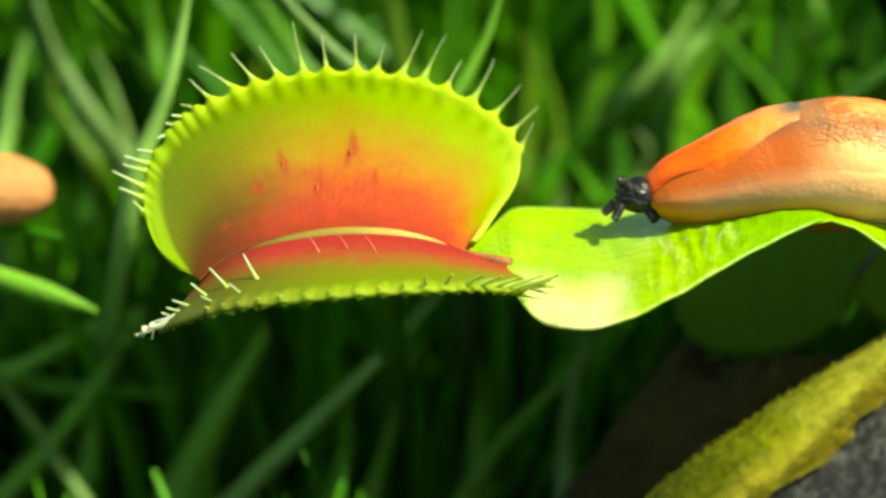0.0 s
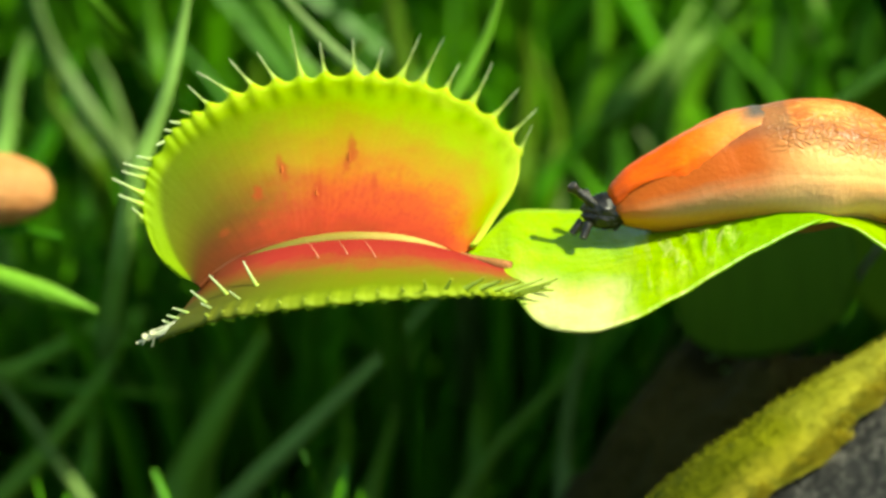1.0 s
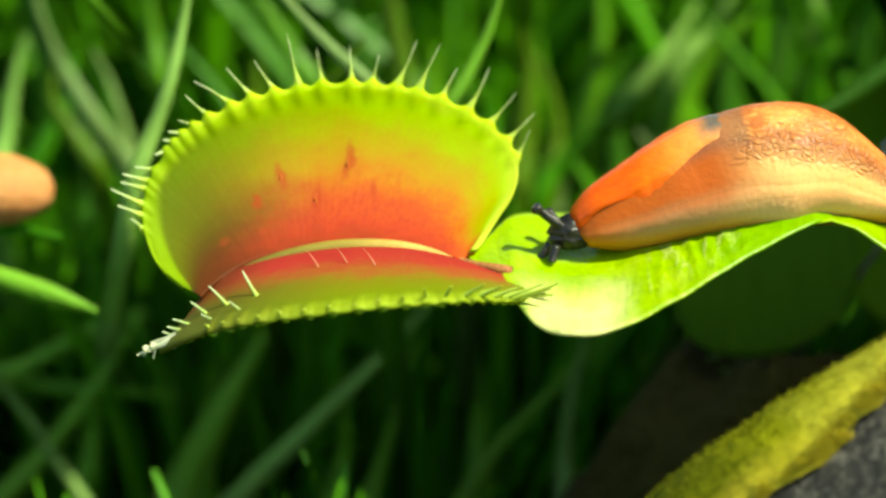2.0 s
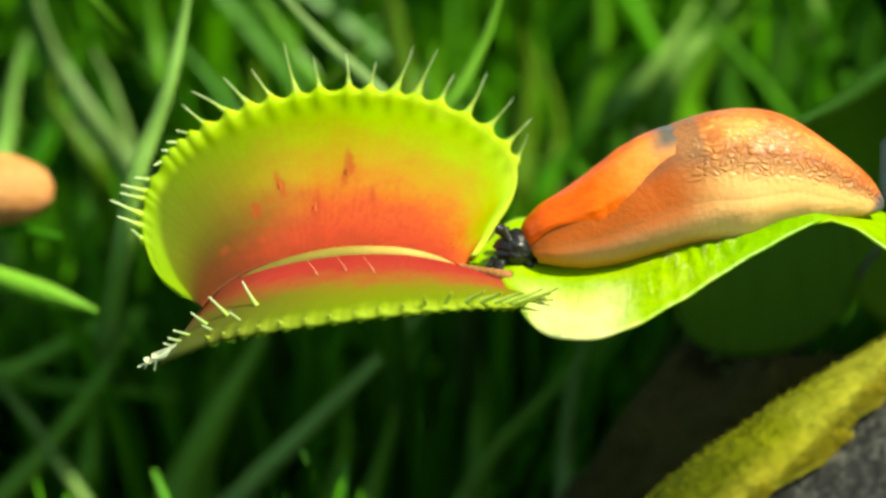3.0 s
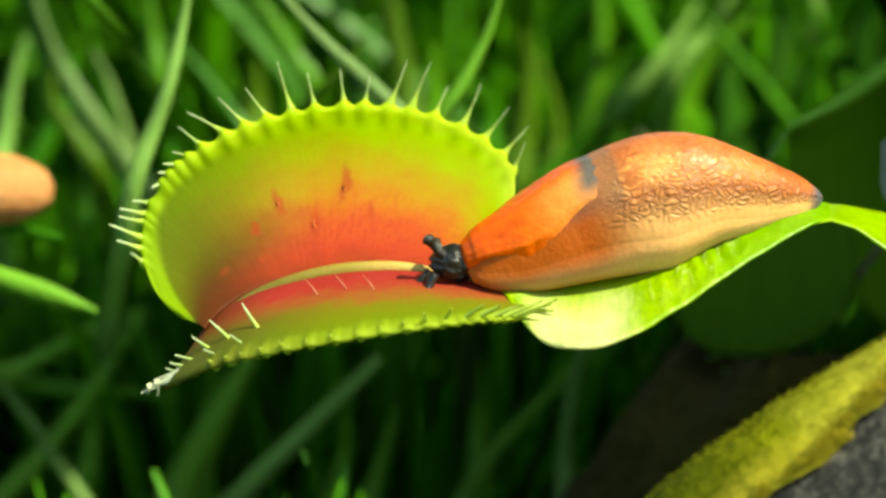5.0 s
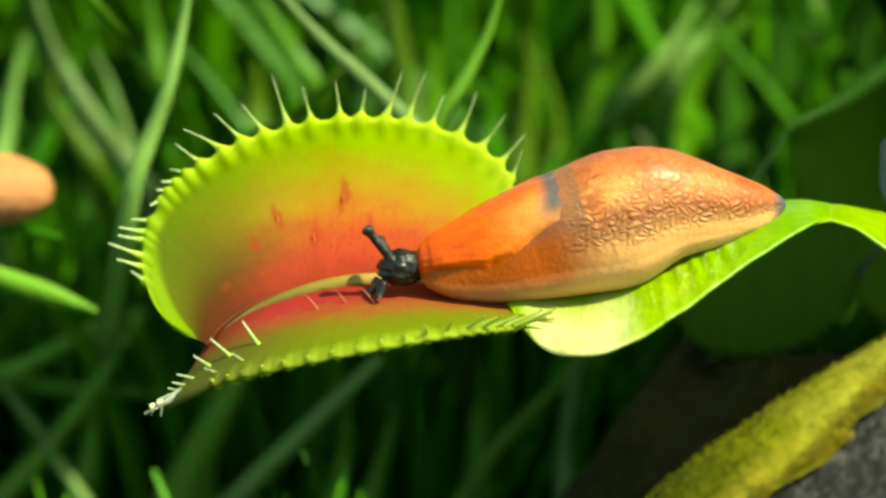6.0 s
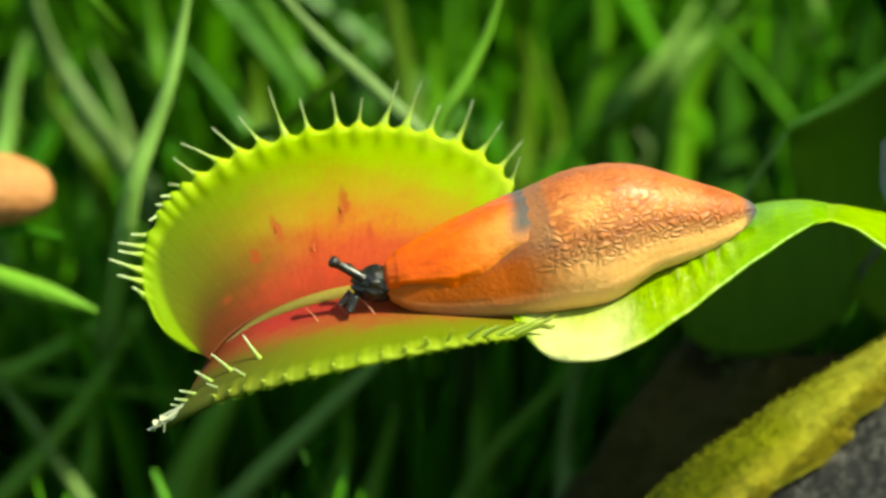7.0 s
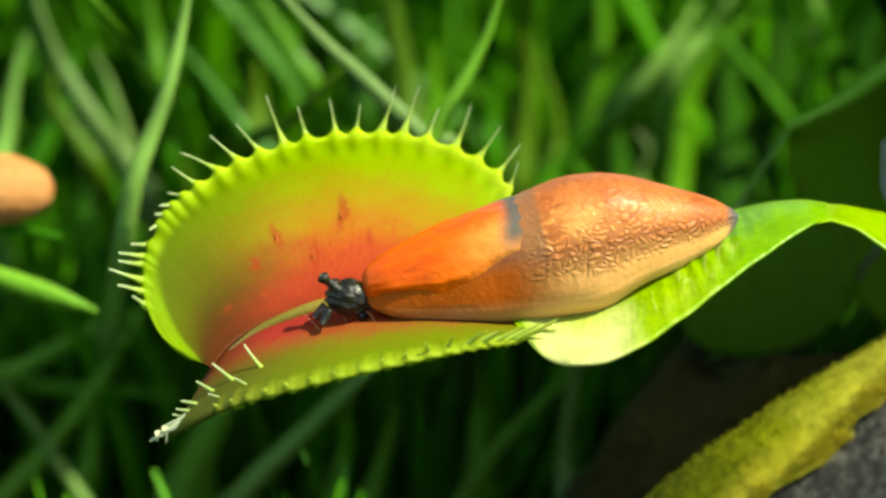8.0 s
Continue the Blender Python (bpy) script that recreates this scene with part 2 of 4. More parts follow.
        # the brown net along the flank
        band = m.math("MULTIPLY", m.step(vv, 0.38, 0.50), m.step(vv, 0.74, 0.58))
        band = m.math("MULTIPLY", band, m.step(u, 0.38, 0.5))
        c = m.mix(m.math("MULTIPLY", band, 0.45), c, (0.30, 0.10, 0.030))
        c = m.mix(m.math("MULTIPLY", m.math("MULTIPLY", m.math("SUBTRACT", 1.0, net), band), 0.55), c, (0.15, 0.046, 0.016))
        c = m.mix(m.math("MULTIPLY", m.step(v, 0.10, 0.02), 0.8), c, (0.50, 0.20, 0.012))
        collar = m.math("MULTIPLY", m.step(m.math("ADD", u, m.math("MULTIPLY", blot, 0.03)), 0.505, 0.485), m.step(v, 0.50, 0.66))
        c = m.mix(m.math("MULTIPLY", collar, 0.52), c, (0.075, 0.050, 0.036))
        c = m.mix(m.step(m.math("ADD", u, m.math("MULTIPLY", blot, 0.03)), 0.965, 1.0), c, (0.085, 0.075, 0.080))
        rough, dist = 0.42, 0.00016
        lateral = m.math("MULTIPLY", m.step(vv, 0.36, 0.46), m.math("SUBTRACT", 1.0, m.math("MULTIPLY", 0.6, m.step(vv, 0.60, 0.78))))
        rel = m.math("MULTIPLY", net, m.math("MULTIPLY", lateral, m.step(u, 0.38, 0.5)))
        h = m.math("ADD", m.math("MULTIPLY", rel, 0.62), m.math("ADD", m.math("MULTIPLY", grain, 0.45), m.math("MULTIPLY", blot, 0.5)))
    return m.finish(c, rough, m.bump(h, dist), 0.0, spec=0.16, coat=0.06, coat_rough=0.25, sss=0.12, radius=0.0008)


def skin_dark():
    m = Mat("slug_head")
    o = m.obj()
    g = m.noise(o, 1100, 4)
    c = m.ramp(g, [(0.35, (0.0025, 0.002, 0.0018)), (0.7, (0.020, 0.015, 0.011))])
    return m.finish(c, 0.35, m.bump(g, 0.00035), spec=0.35, coat=0.08, coat_rough=0.12)


def soil_material(name, a, b, scale):
    m = Mat(name)
    o = m.obj()
    g = m.noise(o, scale, 8, 0.65)
    f = m.noise(o, scale * 9, 5)
    c = m.ramp(m.math("ADD", m.math("MULTIPLY", g, 0.7), m.math("MULTIPLY", f, 0.3)), [(0.35, a), (0.65, b)])
    return m.finish(c, 0.9, m.bump(m.math("ADD", g, f), 0.25 / scale), spec=0.1)


def stone_material():
    m = Mat("rough_stone")
    o = m.obj()
    g = m.noise(o, 800, 8, 0.75)
    f = m.noise(o, 2600, 5)
    c = m.ramp(m.math("ADD", m.math("MULTIPLY", g, 0.65), m.math("MULTIPLY", f, 0.35)),
               [(0.43, (0.008, 0.0072, 0.0064)), (0.51, (0.050, 0.045, 0.040)), (0.60, (0.17, 0.155, 0.135)), (0.70, (0.46, 0.43, 0.38))])
    return m.finish(c, 0.8, m.bump(g, 0.0030), spec=0.4)


def moss_material():
    """Moss: sunlit yellow high up, shaded olive below, both painted; rusty along the bare stone."""
    m = Mat("moss")
    o = m.obj()
    sep = m.node("SeparateXYZ", Vector=o)
    x, y = sep.outputs[0], sep.outputs[1]
    patch = m.noise(o, 130, 3)
    tuft = m.noise(o, 900, 4)
    isl = m.node("NewGeometry").outputs["Random Per Island"]
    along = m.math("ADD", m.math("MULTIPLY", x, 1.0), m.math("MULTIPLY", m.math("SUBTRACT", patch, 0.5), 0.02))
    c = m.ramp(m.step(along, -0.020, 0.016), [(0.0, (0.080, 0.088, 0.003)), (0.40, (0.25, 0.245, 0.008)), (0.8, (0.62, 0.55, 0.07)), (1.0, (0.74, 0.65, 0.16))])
    # darker towards the back: shade put into the moss colour
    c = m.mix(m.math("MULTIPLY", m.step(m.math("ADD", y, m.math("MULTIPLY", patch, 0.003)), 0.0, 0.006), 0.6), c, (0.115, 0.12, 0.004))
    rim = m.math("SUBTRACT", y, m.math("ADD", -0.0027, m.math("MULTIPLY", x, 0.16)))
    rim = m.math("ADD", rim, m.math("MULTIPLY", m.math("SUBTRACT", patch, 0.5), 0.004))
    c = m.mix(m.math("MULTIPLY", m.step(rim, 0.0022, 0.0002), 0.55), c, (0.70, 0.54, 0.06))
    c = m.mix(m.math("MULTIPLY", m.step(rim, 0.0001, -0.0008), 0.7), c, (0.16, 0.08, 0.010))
    c = m.mix(0.28, c, m.ramp(tuft, [(0.3, (0.35, 0.38, 0.3)), (0.7, (1, 1, 1))]), "MULTIPLY")
    c = m.mix(0.25, c, m.ramp(isl, [(0.0, (0.45, 0.5, 0.4)), (1.0, (1, 1, 1))]), "MULTIPLY")
    return m.finish(c, 0.85, m.bump(tuft, 0.0003), 0.3, spec=0.1)


def rib_material():
    """Ridge along the hinge: olive at the tip end, pale yellow towards the leaf."""
    m = Mat("midrib")
    vec, u, v = m.uv()
    g = m.noise(m.scaled(vec, 8, 30, 1), 1.0, 3)
    c = m.ramp(m.math("ADD", v, m.math("MULTIPLY", m.math("SUBTRACT", g, 0.5), 0.12)),
               [(0.0, (0.09, 0.06, 0.010)), (0.25, (0.15, 0.12, 0.016)), (0.55, (0.29, 0.21, 0.036)), (0.8, (0.55, 0.36, 0.096)), (1.0, (0.528, 0.224, 0.064))])
    return m.finish(c, 0.45, m.bump(g, 0.0001), 0.25, spec=0.3)


M_UPPER = lobe_material("upper_lobe")
M_LOWER = lobe_material("lower_lobe", True)
M_LEAF = leaf_material()
M_TOOTH = tooth_material("flytrap_tooth")
M_FRINGE = tooth_material("lower_fringe", (0.44, 0.50, 0.06))
M_RIB = rib_material()
M_BLEACHED = plain_plant("bleached_tooth", (0.55, 0.62, 0.42), 0.5, 0.3, 0.12, 400.0)
M_HAIR = plain_plant("trigger_hair", (0.527, 0.255, 0.153), 0.4, 0.3, 0.15, 400.0)
M_RED = plain_plant("red_hair", (0.46, 0.12, 0.02), 0.5, 0.2, 0.1, 400.0)
M_JOINT = plain_plant("trap_joint", (0.22, 0.10, 0.03), 0.6, 0.1, 0.3, 500.0)
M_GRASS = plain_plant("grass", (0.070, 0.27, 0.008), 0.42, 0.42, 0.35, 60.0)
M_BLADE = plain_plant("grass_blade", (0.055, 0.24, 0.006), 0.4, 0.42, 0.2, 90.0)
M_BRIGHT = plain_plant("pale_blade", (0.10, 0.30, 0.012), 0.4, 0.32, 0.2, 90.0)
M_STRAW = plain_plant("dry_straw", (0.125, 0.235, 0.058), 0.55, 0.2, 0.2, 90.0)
# sunlit, brightened and dim copies of the blade carry light and shade in colour
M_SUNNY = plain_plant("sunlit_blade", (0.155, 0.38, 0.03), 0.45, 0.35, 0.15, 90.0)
M_BRIGHTENED = plain_plant("brightened_blade", (0.24, 0.48, 0.10), 0.5, 0.3, 0.15, 90.0)
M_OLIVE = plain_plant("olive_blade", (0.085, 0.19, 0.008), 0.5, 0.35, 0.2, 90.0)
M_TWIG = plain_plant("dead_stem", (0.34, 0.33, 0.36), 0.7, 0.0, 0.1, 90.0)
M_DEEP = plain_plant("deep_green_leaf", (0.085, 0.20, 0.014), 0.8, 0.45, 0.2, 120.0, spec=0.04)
M_SHADE_SHEET = plain_plant("shade_sheet_green", (0.14, 0.30, 0.012), 0.7, 0.4, 0.25, 120.0, spec=0.06)
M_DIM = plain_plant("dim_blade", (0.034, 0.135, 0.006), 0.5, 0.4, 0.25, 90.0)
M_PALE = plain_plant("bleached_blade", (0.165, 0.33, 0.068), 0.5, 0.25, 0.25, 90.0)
M_SOIL = soil_material("soil", (0.008, 0.016, 0.003), (0.030, 0.045, 0.010), 70)
M_MOUND = soil_material("dark_soil", (0.028, 0.023, 0.0035), (0.060, 0.047, 0.009), 60)
M_STONE = stone_material()
M_MOSS = moss_material()
M_BODY = slug_material("slug_skin")
M_MANTLE = slug_material("slug_mantle", True)
M_HEAD = skin_dark()
M_PEACH = soil_material("peach_skin", (0.629, 0.187, 0.0425), (0.68, 0.34, 0.145), 220)


# ---------------------------------------------------------------- mesh helpers
def mesh_of(name, verts, faces, uvs=None, material=None, smooth=True):
    me = bpy.data.meshes.new(name)
    me.from_pydata([tuple(v) for v in verts], [], faces)
    if uvs is not None:
        layer = me.uv_layers.new(name="UVMap")
        idx = np.empty(len(me.loops), dtype=np.int32)
        me.loops.foreach_get("vertex_index", idx)
        layer.data.foreach_set("uv", np.asarray(uvs, dtype=np.float32)[idx].ravel())
    if smooth:
        me.polygons.foreach_set("use_smooth", [True] * len(me.polygons))
    if material:
        me.materials.append(material)
    me.update()
    return me


def hold(ob, parent, label=""):
    ob.parent = parent
    if label:
        ob["label"] = label
    return ob


def curve(points):
    """A smooth line through a few points, run through evenly from 0 to 1."""
    p = np.array([tuple(q) for q in points], dtype=float)
    ext = np.vstack([2 * p[0] - p[1], p, 2 * p[-1] - p[-2]])
    out = []
    for i in range(1, len(ext) - 2):
        a, b, c, d = ext[i - 1:i + 3]
        for t in np.linspace(0, 1, 24, endpoint=False):
            out.append(0.5 * (2 * b + (c - a) * t + (2 * a - 5 * b + 4 * c - d) * t * t + (3 * b - a - 3 * c + d) * t ** 3))
    out.append(p[-1])
    out = np.array(out)
    s = np.r_[0, np.cumsum(np.linalg.norm(np.diff(out, axis=0), axis=1))]
    s /= s[-1]
    return lambda u: Vector([float(np.interp(u, s, out[:, k])) for k in range(out.shape[1])])


def grid_faces(nu, nv, close_v=False):
    f = []
    for i in range(nu - 1):
        for j in range(nv if close_v else nv - 1):
            k = (j + 1) % nv
            f.append((i * nv + j, (i + 1) * nv + j, (i + 1) * nv + k, i * nv + k))
    return f


def tube(name, line, radius, material, n=24, ring=10):
    """A round stalk along a line; radius(u) gives its thickness."""
    verts, uvs = [], []
    side = Vector((0, -1, 0.2))
    for i in range(n):
        u = i / (n - 1)
        p, q = line(max(0, u - 0.01)), line(min(1, u + 0.01))
        t = (q - p).normalized()
        x = side.cross(t)
        x = x.normalized() if x.length > 1e-6 else Vector((1, 0, 0))
        y = t.cross(x)
        c, r = line(u), radius(u)
        for j in range(ring):
            a = 2 * math.pi * j / ring
            verts.append(c + (x * math.cos(a) + y * math.sin(a)) * r)
            uvs.append((j / ring, u))
    faces = grid_faces(n, ring, True)
    faces += [tuple(range(ring))[::-1], tuple((n - 1) * ring + j for j in range(ring))]
    return mesh_of(name, verts, faces, uvs, material)


def sheet(name, fn, nu, nv, material, thick):
    """A fleshy sheet fn(u, v) with real thickness."""
    grid = [[fn(i / (nu - 1), j / (nv - 1)) for j in range(nv)] for i in range(nu)]
    verts, uvs = [], []
    for i in range(nu):
        for j in range(nv):
            verts.append(grid[i][j])
            uvs.append((i / (nu - 1), j / (nv - 1)))
    back = []
    for i in range(nu):
        for j in range(nv):
            du = grid[min(i + 1, nu - 1)][j] - grid[max(i - 1, 0)][j]
            dv = grid[i][min(j + 1, nv - 1)] - grid[i][max(j - 1, 0)]
            n = du.cross(dv)
            n = n.normalized() if n.length > 1e-12 else Vector((0, 1, 0))
            edge = min(1.0, min(j, nv - 1 - j, i, nu - 1 - i) / 2.0)
            back.append(grid[i][j] - n * thick * (0.45 + 0.55 * edge))
    base = len(verts)
    faces = grid_faces(nu, nv)
    faces += [tuple(base + k for k in f[::-1]) for f in grid_faces(nu, nv)]
    rim = [i * nv for i in range(nu)] + [(nu - 1) * nv + j for j in range(1, nv)]
    rim += [i * nv + nv - 1 for i in range(nu - 2, -1, -1)] + [j for j in range(nv - 2, 0, -1)]
    for a, b in zip(rim, rim[1:] + rim[:1]):
        faces.append((b, a, base + a, base + b))
    return mesh_of(name, verts + back, faces, uvs + uvs, material)


def tooth_mesh(name, length, bend, base=0.00042, shaft=0.00014, material=None):
    """A bristle with a swollen foot, tapering to a blunt tip; it stands along z and bends to x."""
    n, ring = 13, 8
    verts, uvs = [], []
    for i in range(n):
        u = i / (n - 1)
        r = shaft * (1 - 0.72 * u) + (base - shaft) * max(0.0, 1 - u / 0.44) ** 1.7
        sunk = 0.0
        if i == 0 and base > 0.0004:
            # the foot runs out inside the margin
            r, sunk = base * 0.35, 0.0008
        for j in range(ring):
            a = 2 * math.pi * j / ring
            verts.append(Vector((r * math.cos(a) + bend * length * u * u, r * math.sin(a), length * u - 0.0003 - sunk)))
            uvs.append((j / ring, u))
    faces = grid_faces(n, ring, True) + [tuple((n - 1) * ring + j for j in range(ring))]
    return mesh_of(name, verts, faces, uvs, material or M_TOOTH)


def aim(p, way, turn=0.0):
    """Pose at p with z along way."""
    q = Vector(way).normalized().to_track_quat("Z", "Y").to_matrix().to_4x4()
    return Matrix.Translation(p) @ q @ pose(0, 0, 0, 0, 0, turn)


# ---------------------------------------------------------------- flytrap
def make_flytrap():
    """The trap, its winged leaf and the stalk that carries it."""
    plant = new("venus_flytrap")
    plant.matrix_world = STAGE
    tagged(plant, "bright green venus flytrap with open red-centred trap and fringed teeth", "plant")

    hinge = curve([at(352, 494, -1), at(392, 462, 1), at(450, 434, 2.0), at(530, 414, 2.5), at(620, 405, 2.6),
                   at(720, 411, 2.4), at(775, 425, 2.0), at(818, 444, 1.5)])
    rim = curve([at(318, 478, 1.2), at(268, 425, 3.2), at(250, 345, 4.4), at(275, 268, 4.8), at(330, 205, 4.8),
                 at(430, 152, 4.9), at(540, 128, 5.6), at(650, 124, 6.2), at(760, 144, 7.0), at(850, 186, 7.2),
                 at(912, 244, 6.8), at(922, 305, 5.6), at(885, 362, 3.6), at(835, 428, 1.8)])

    # bristles of the upper margin: foot and tip
    upper_teeth = [(248, 372, 236, 355), (246, 348, 216, 334), (253, 330, 208, 308), (262, 306, 222, 296), (270, 294, 226, 279),
                   (282, 277, 247, 265), (309, 250, 280, 246), (318, 235, 293, 219), (330, 219, 303, 204), (347, 202, 316, 181),
                   (372, 184, 330, 141), (410, 160, 357, 108), (447, 145, 408, 93), (487, 134, 456, 81), (531, 126, 514, 39),
                   (573, 122, 569, 62), (625, 121, 629, 59), (662, 122, 680, 75), (707, 128, 752, 57), (744, 138, 784, 58),
                   (787, 153, 813, 102), (834, 176, 883, 110), (872, 200, 925, 153), (905, 230, 954, 189), (922, 258, 948, 216)]
    us = np.linspace(0, 1, 800)
    line = np.array([tuple(rim(k)) for k in us])
    feet = []
    for a, b, c, d in upper_teeth:
        q = at(a, b, 3)
        feet.append(float(us[np.argmin((line[:, 0] - q.x) ** 2 + (line[:, 2] - q.z) ** 2)]))

    def knob(u, spots, wide):
        return max(math.exp(-((u - k) / wide) ** 2) for k in spots)

    def upper(u, v):
        h, r = hinge(u), rim(u)
        p = h.lerp(r, v)
        hollow = math.sin(math.pi * min(1, v * 1.04)) ** 0.8 * math.sin(math.pi * (0.08 + 0.84 * u)) ** 0.7
        p.y += 0.0026 * hollow * (0.25 + 0.5 * math.sin(math.pi * u))
        # the margin swells into a knob under each tooth
        wave = knob(u, feet, 0.0095 if u > 0.2 else 0.0065) * min(1.0, 0.35 + max(0.0, u - 0.14) * 5)
        m = max(0.0, (v - 0.93) / 0.07)
        near = min(1.0, max(0.0, (v - 0.84) / 0.13))
        p += (r - h).normalized() * (0.00050 * m * wave - 0.00018 * m)
        p.y -= 0.00029 * near * near * (3 - 2 * near) * (wave - 0.35)
        return p

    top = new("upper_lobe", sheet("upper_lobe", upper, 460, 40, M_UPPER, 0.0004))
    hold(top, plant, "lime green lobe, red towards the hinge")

    low_hinge = curve([at(372, 486, 1.2), at(416, 451, 2.3), at(520, 426, 3.2), at(620, 416, 3.3),
                       at(720, 422, 3.0), at(810, 444, 1.6), at(893, 464, 0.0)])
    low_rim = curve([at(282, 590, -3), at(325, 572, -5.5), at(400, 549, -8), at(520, 534, -9.5), at(640, 523, -10),
                     at(760, 516, -9.5), at(850, 515, -8), at(910, 518, -6), at(938, 508, -4)])

    low_feet = [0.20, 0.245, 0.285, 0.335, 0.385, 0.44, 0.495, 0.55, 0.60, 0.65, 0.695, 0.735, 0.775, 0.81, 0.845, 0.875, 0.905, 0.935]

    def lower(u, v):
        p = low_hinge(u).lerp(low_rim(u), v)
        wave = knob(u, low_feet, 0.008)
        near = max(0.0, (v - 0.80) / 0.20)
        p.z += -0.0004 * math.sin(math.pi * v) - 0.00014 * (1 - wave) * near
        p.y -= 0.00020 * wave * near
        return p

    def on_low(a, b):
        """The place on the lower lobe that lies nearest to a spot of the plan."""
        best = None
        for u in np.linspace(0, 0.5, 60):
            for v in np.linspace(0, 1, 30):
                p = lower(u, v)
                k = 1 + p.y / FAR
                d = (p.x / k / STEP + 784 - a) ** 2 + (441 - p.z / k / STEP - b) ** 2
                if best is None or d < best[0]:
                    best = (d, p)
        return best[1]

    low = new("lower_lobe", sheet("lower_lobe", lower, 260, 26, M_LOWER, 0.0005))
    hold(low, plant, "green lobe with a crimson inner face")

    rib = new("midrib", tube("midrib", curve([hinge(u) + Vector((0, 0.0001, -0.00040)) for u in np.linspace(0.12, 1, 9)]),
                             lambda u: 0.00055 * (0.12 + 0.88 * math.sin(math.pi * min(1, 0.06 + u * 0.8))), M_RIB, 40, 10))
    hold(rib, plant, "pale yellow ridge along the hinge")

    for (a, b, c, d), k in zip(upper_teeth, feet):
        p = rim(k)
        tip = at(c, d, p.y * 1000 - 0.6)
        big = a > 340
        ob = new("tooth", tooth_mesh("tooth", (tip - p).length * (1.1 if big else 1.38), random.uniform(-0.16, 0.16), 0.00052 if big else 0.00042, 0.00013 if big else 0.00022))
        hold(ob, top)
        ob.matrix_basis = aim(p + Vector((0, 0.0002, 0)), tip - p, random.uniform(0, 360))
    # trigger hairs on the inner face
    for u, v, length in ((0.545, 0.46, 0.9), (0.40, 0.44, 0.7), (0.475, 0.26, 0.7)):
        p = upper(u, v)
        ob = new("trigger_hair", tube("trigger_hair", curve([p, p + Vector((0, -0.00012, 0.0005)) * length, p + Vector((0.00005, -0.00014, 0.0011)) * length]),
                                      lambda k: 0.00008 * (1.1 - k), M_RED, 8, 6))
        hold(ob, top, "short dark red hair")

    # stubby bristles of the lower margin, seen end on; towards the leaf they lie over flat
    for u in low_feet:
        fan = min(1.0, max(0.0, (u - 0.62) / 0.25))
        way = Vector((-0.35 + 1.35 * fan, -0.75 + 0.5 * fan, 0.50 - 0.22 * fan))
        length = 0.0009 + 0.0020 * fan
        ob = new("tooth", tooth_mesh("tooth", length * random.uniform(0.85, 1.25), random.uniform(-0.12, 0.12), 0.00036, 0.00022, M_FRINGE))
        hold(ob, low)
        ob.matrix_basis = aim(lower(u, 0.95 - 0.05 * fan), way, random.uniform(0, 360))
    for u in (0.80, 0.86, 0.91, 0.95, 0.98):
        ob = new("tooth", tooth_mesh("tooth", random.uniform(0.0024, 0.0032), random.uniform(-0.15, 0.15), 0.00040, 0.00026, M_FRINGE))
        hold(ob, low)
        ob.matrix_basis = aim(lower(u, random.uniform(0.72, 0.86)), (1.0, -0.15, random.uniform(0.10, 0.34)), random.uniform(0, 360))
    # pale bristles curling in over the red face at the tip end: foot and tip
    for a, b, c, d, r in ((462, 506, 426, 452, 14), (412, 520, 372, 474, 14), (374, 534, 336, 500, 15), (348, 549, 304, 528, 16), (332, 557, 292, 546, 17),
                          (438, 530, 405, 500, 10), (392, 541, 352, 520, 12), (318, 565, 284, 558, 17)):
        p = on_low(a, b)
        tip = at(c, d, p.y * 1000 + 0.5)
        ob = new("tooth", tooth_mesh("tooth", (tip - p).length * 1.1, random.uniform(-0.12, 0.12), 0.00044, r * 1.35e-5))
        hold(ob, low)
        ob.matrix_basis = aim(p, tip - p, random.uniform(0, 360))
    # bleached bristles bunched at the tip
    for a, b, c, d, r in ((318, 566, 264, 581, 25), (296, 572, 235, 593, 28), (300, 577, 250, 586, 22), (272, 583, 271, 608, 13), (256, 588, 249, 602, 12), (306, 563, 258, 572, 20)):
        p, tip = at(a, b, -3.4), at(c, d, -3.0)
        ob = new("tooth", tooth_mesh("tooth", (tip - p).length, random.uniform(-0.12, 0.12), 0.00034, r * 1e-5, M_BLEACHED))
        hold(ob, low, "bleached white bristle")
        ob.matrix_basis = aim(p, tip - p, random.uniform(0, 360))
    for u, v, side in ((0.42, 0.32, 0), (0.5, 0.3, 0), (0.58, 0.35, 0)):
        ob = new("trigger_hair", tube("trigger_hair", curve([lower(u, v), lower(u, v) + Vector((-0.0004, 0, 0.0009)), lower(u, v) + Vector((-0.001, 0, 0.0017))]),
                                      lambda k: 0.00006 * (1.15 - k), M_HAIR, 8, 6))
        hold(ob, low)

    # winged leaf
    near = curve([at(856, 458, 0.8), at(888, 478, -1.6), at(916, 526, -5), at(958, 567, -7), at(1010, 580, -8), at(1090, 571, -8), at(1200, 520, -7),
                  at(1300, 462, -5.5), at(1400, 411, -4), at(1445, 391, -3.2), at(1474, 384, -1.8)])
    away = curve([at(830, 440, 2), at(868, 402, 4.4), at(908, 369, 6), at(970, 366, 7), at(1070, 370, 7.5), at(1170, 372, 7.5),
                  at(1270, 362, 7), at(1360, 352, 5.5), at(1430, 353, 3.8), at(1474, 362, 1.8)])

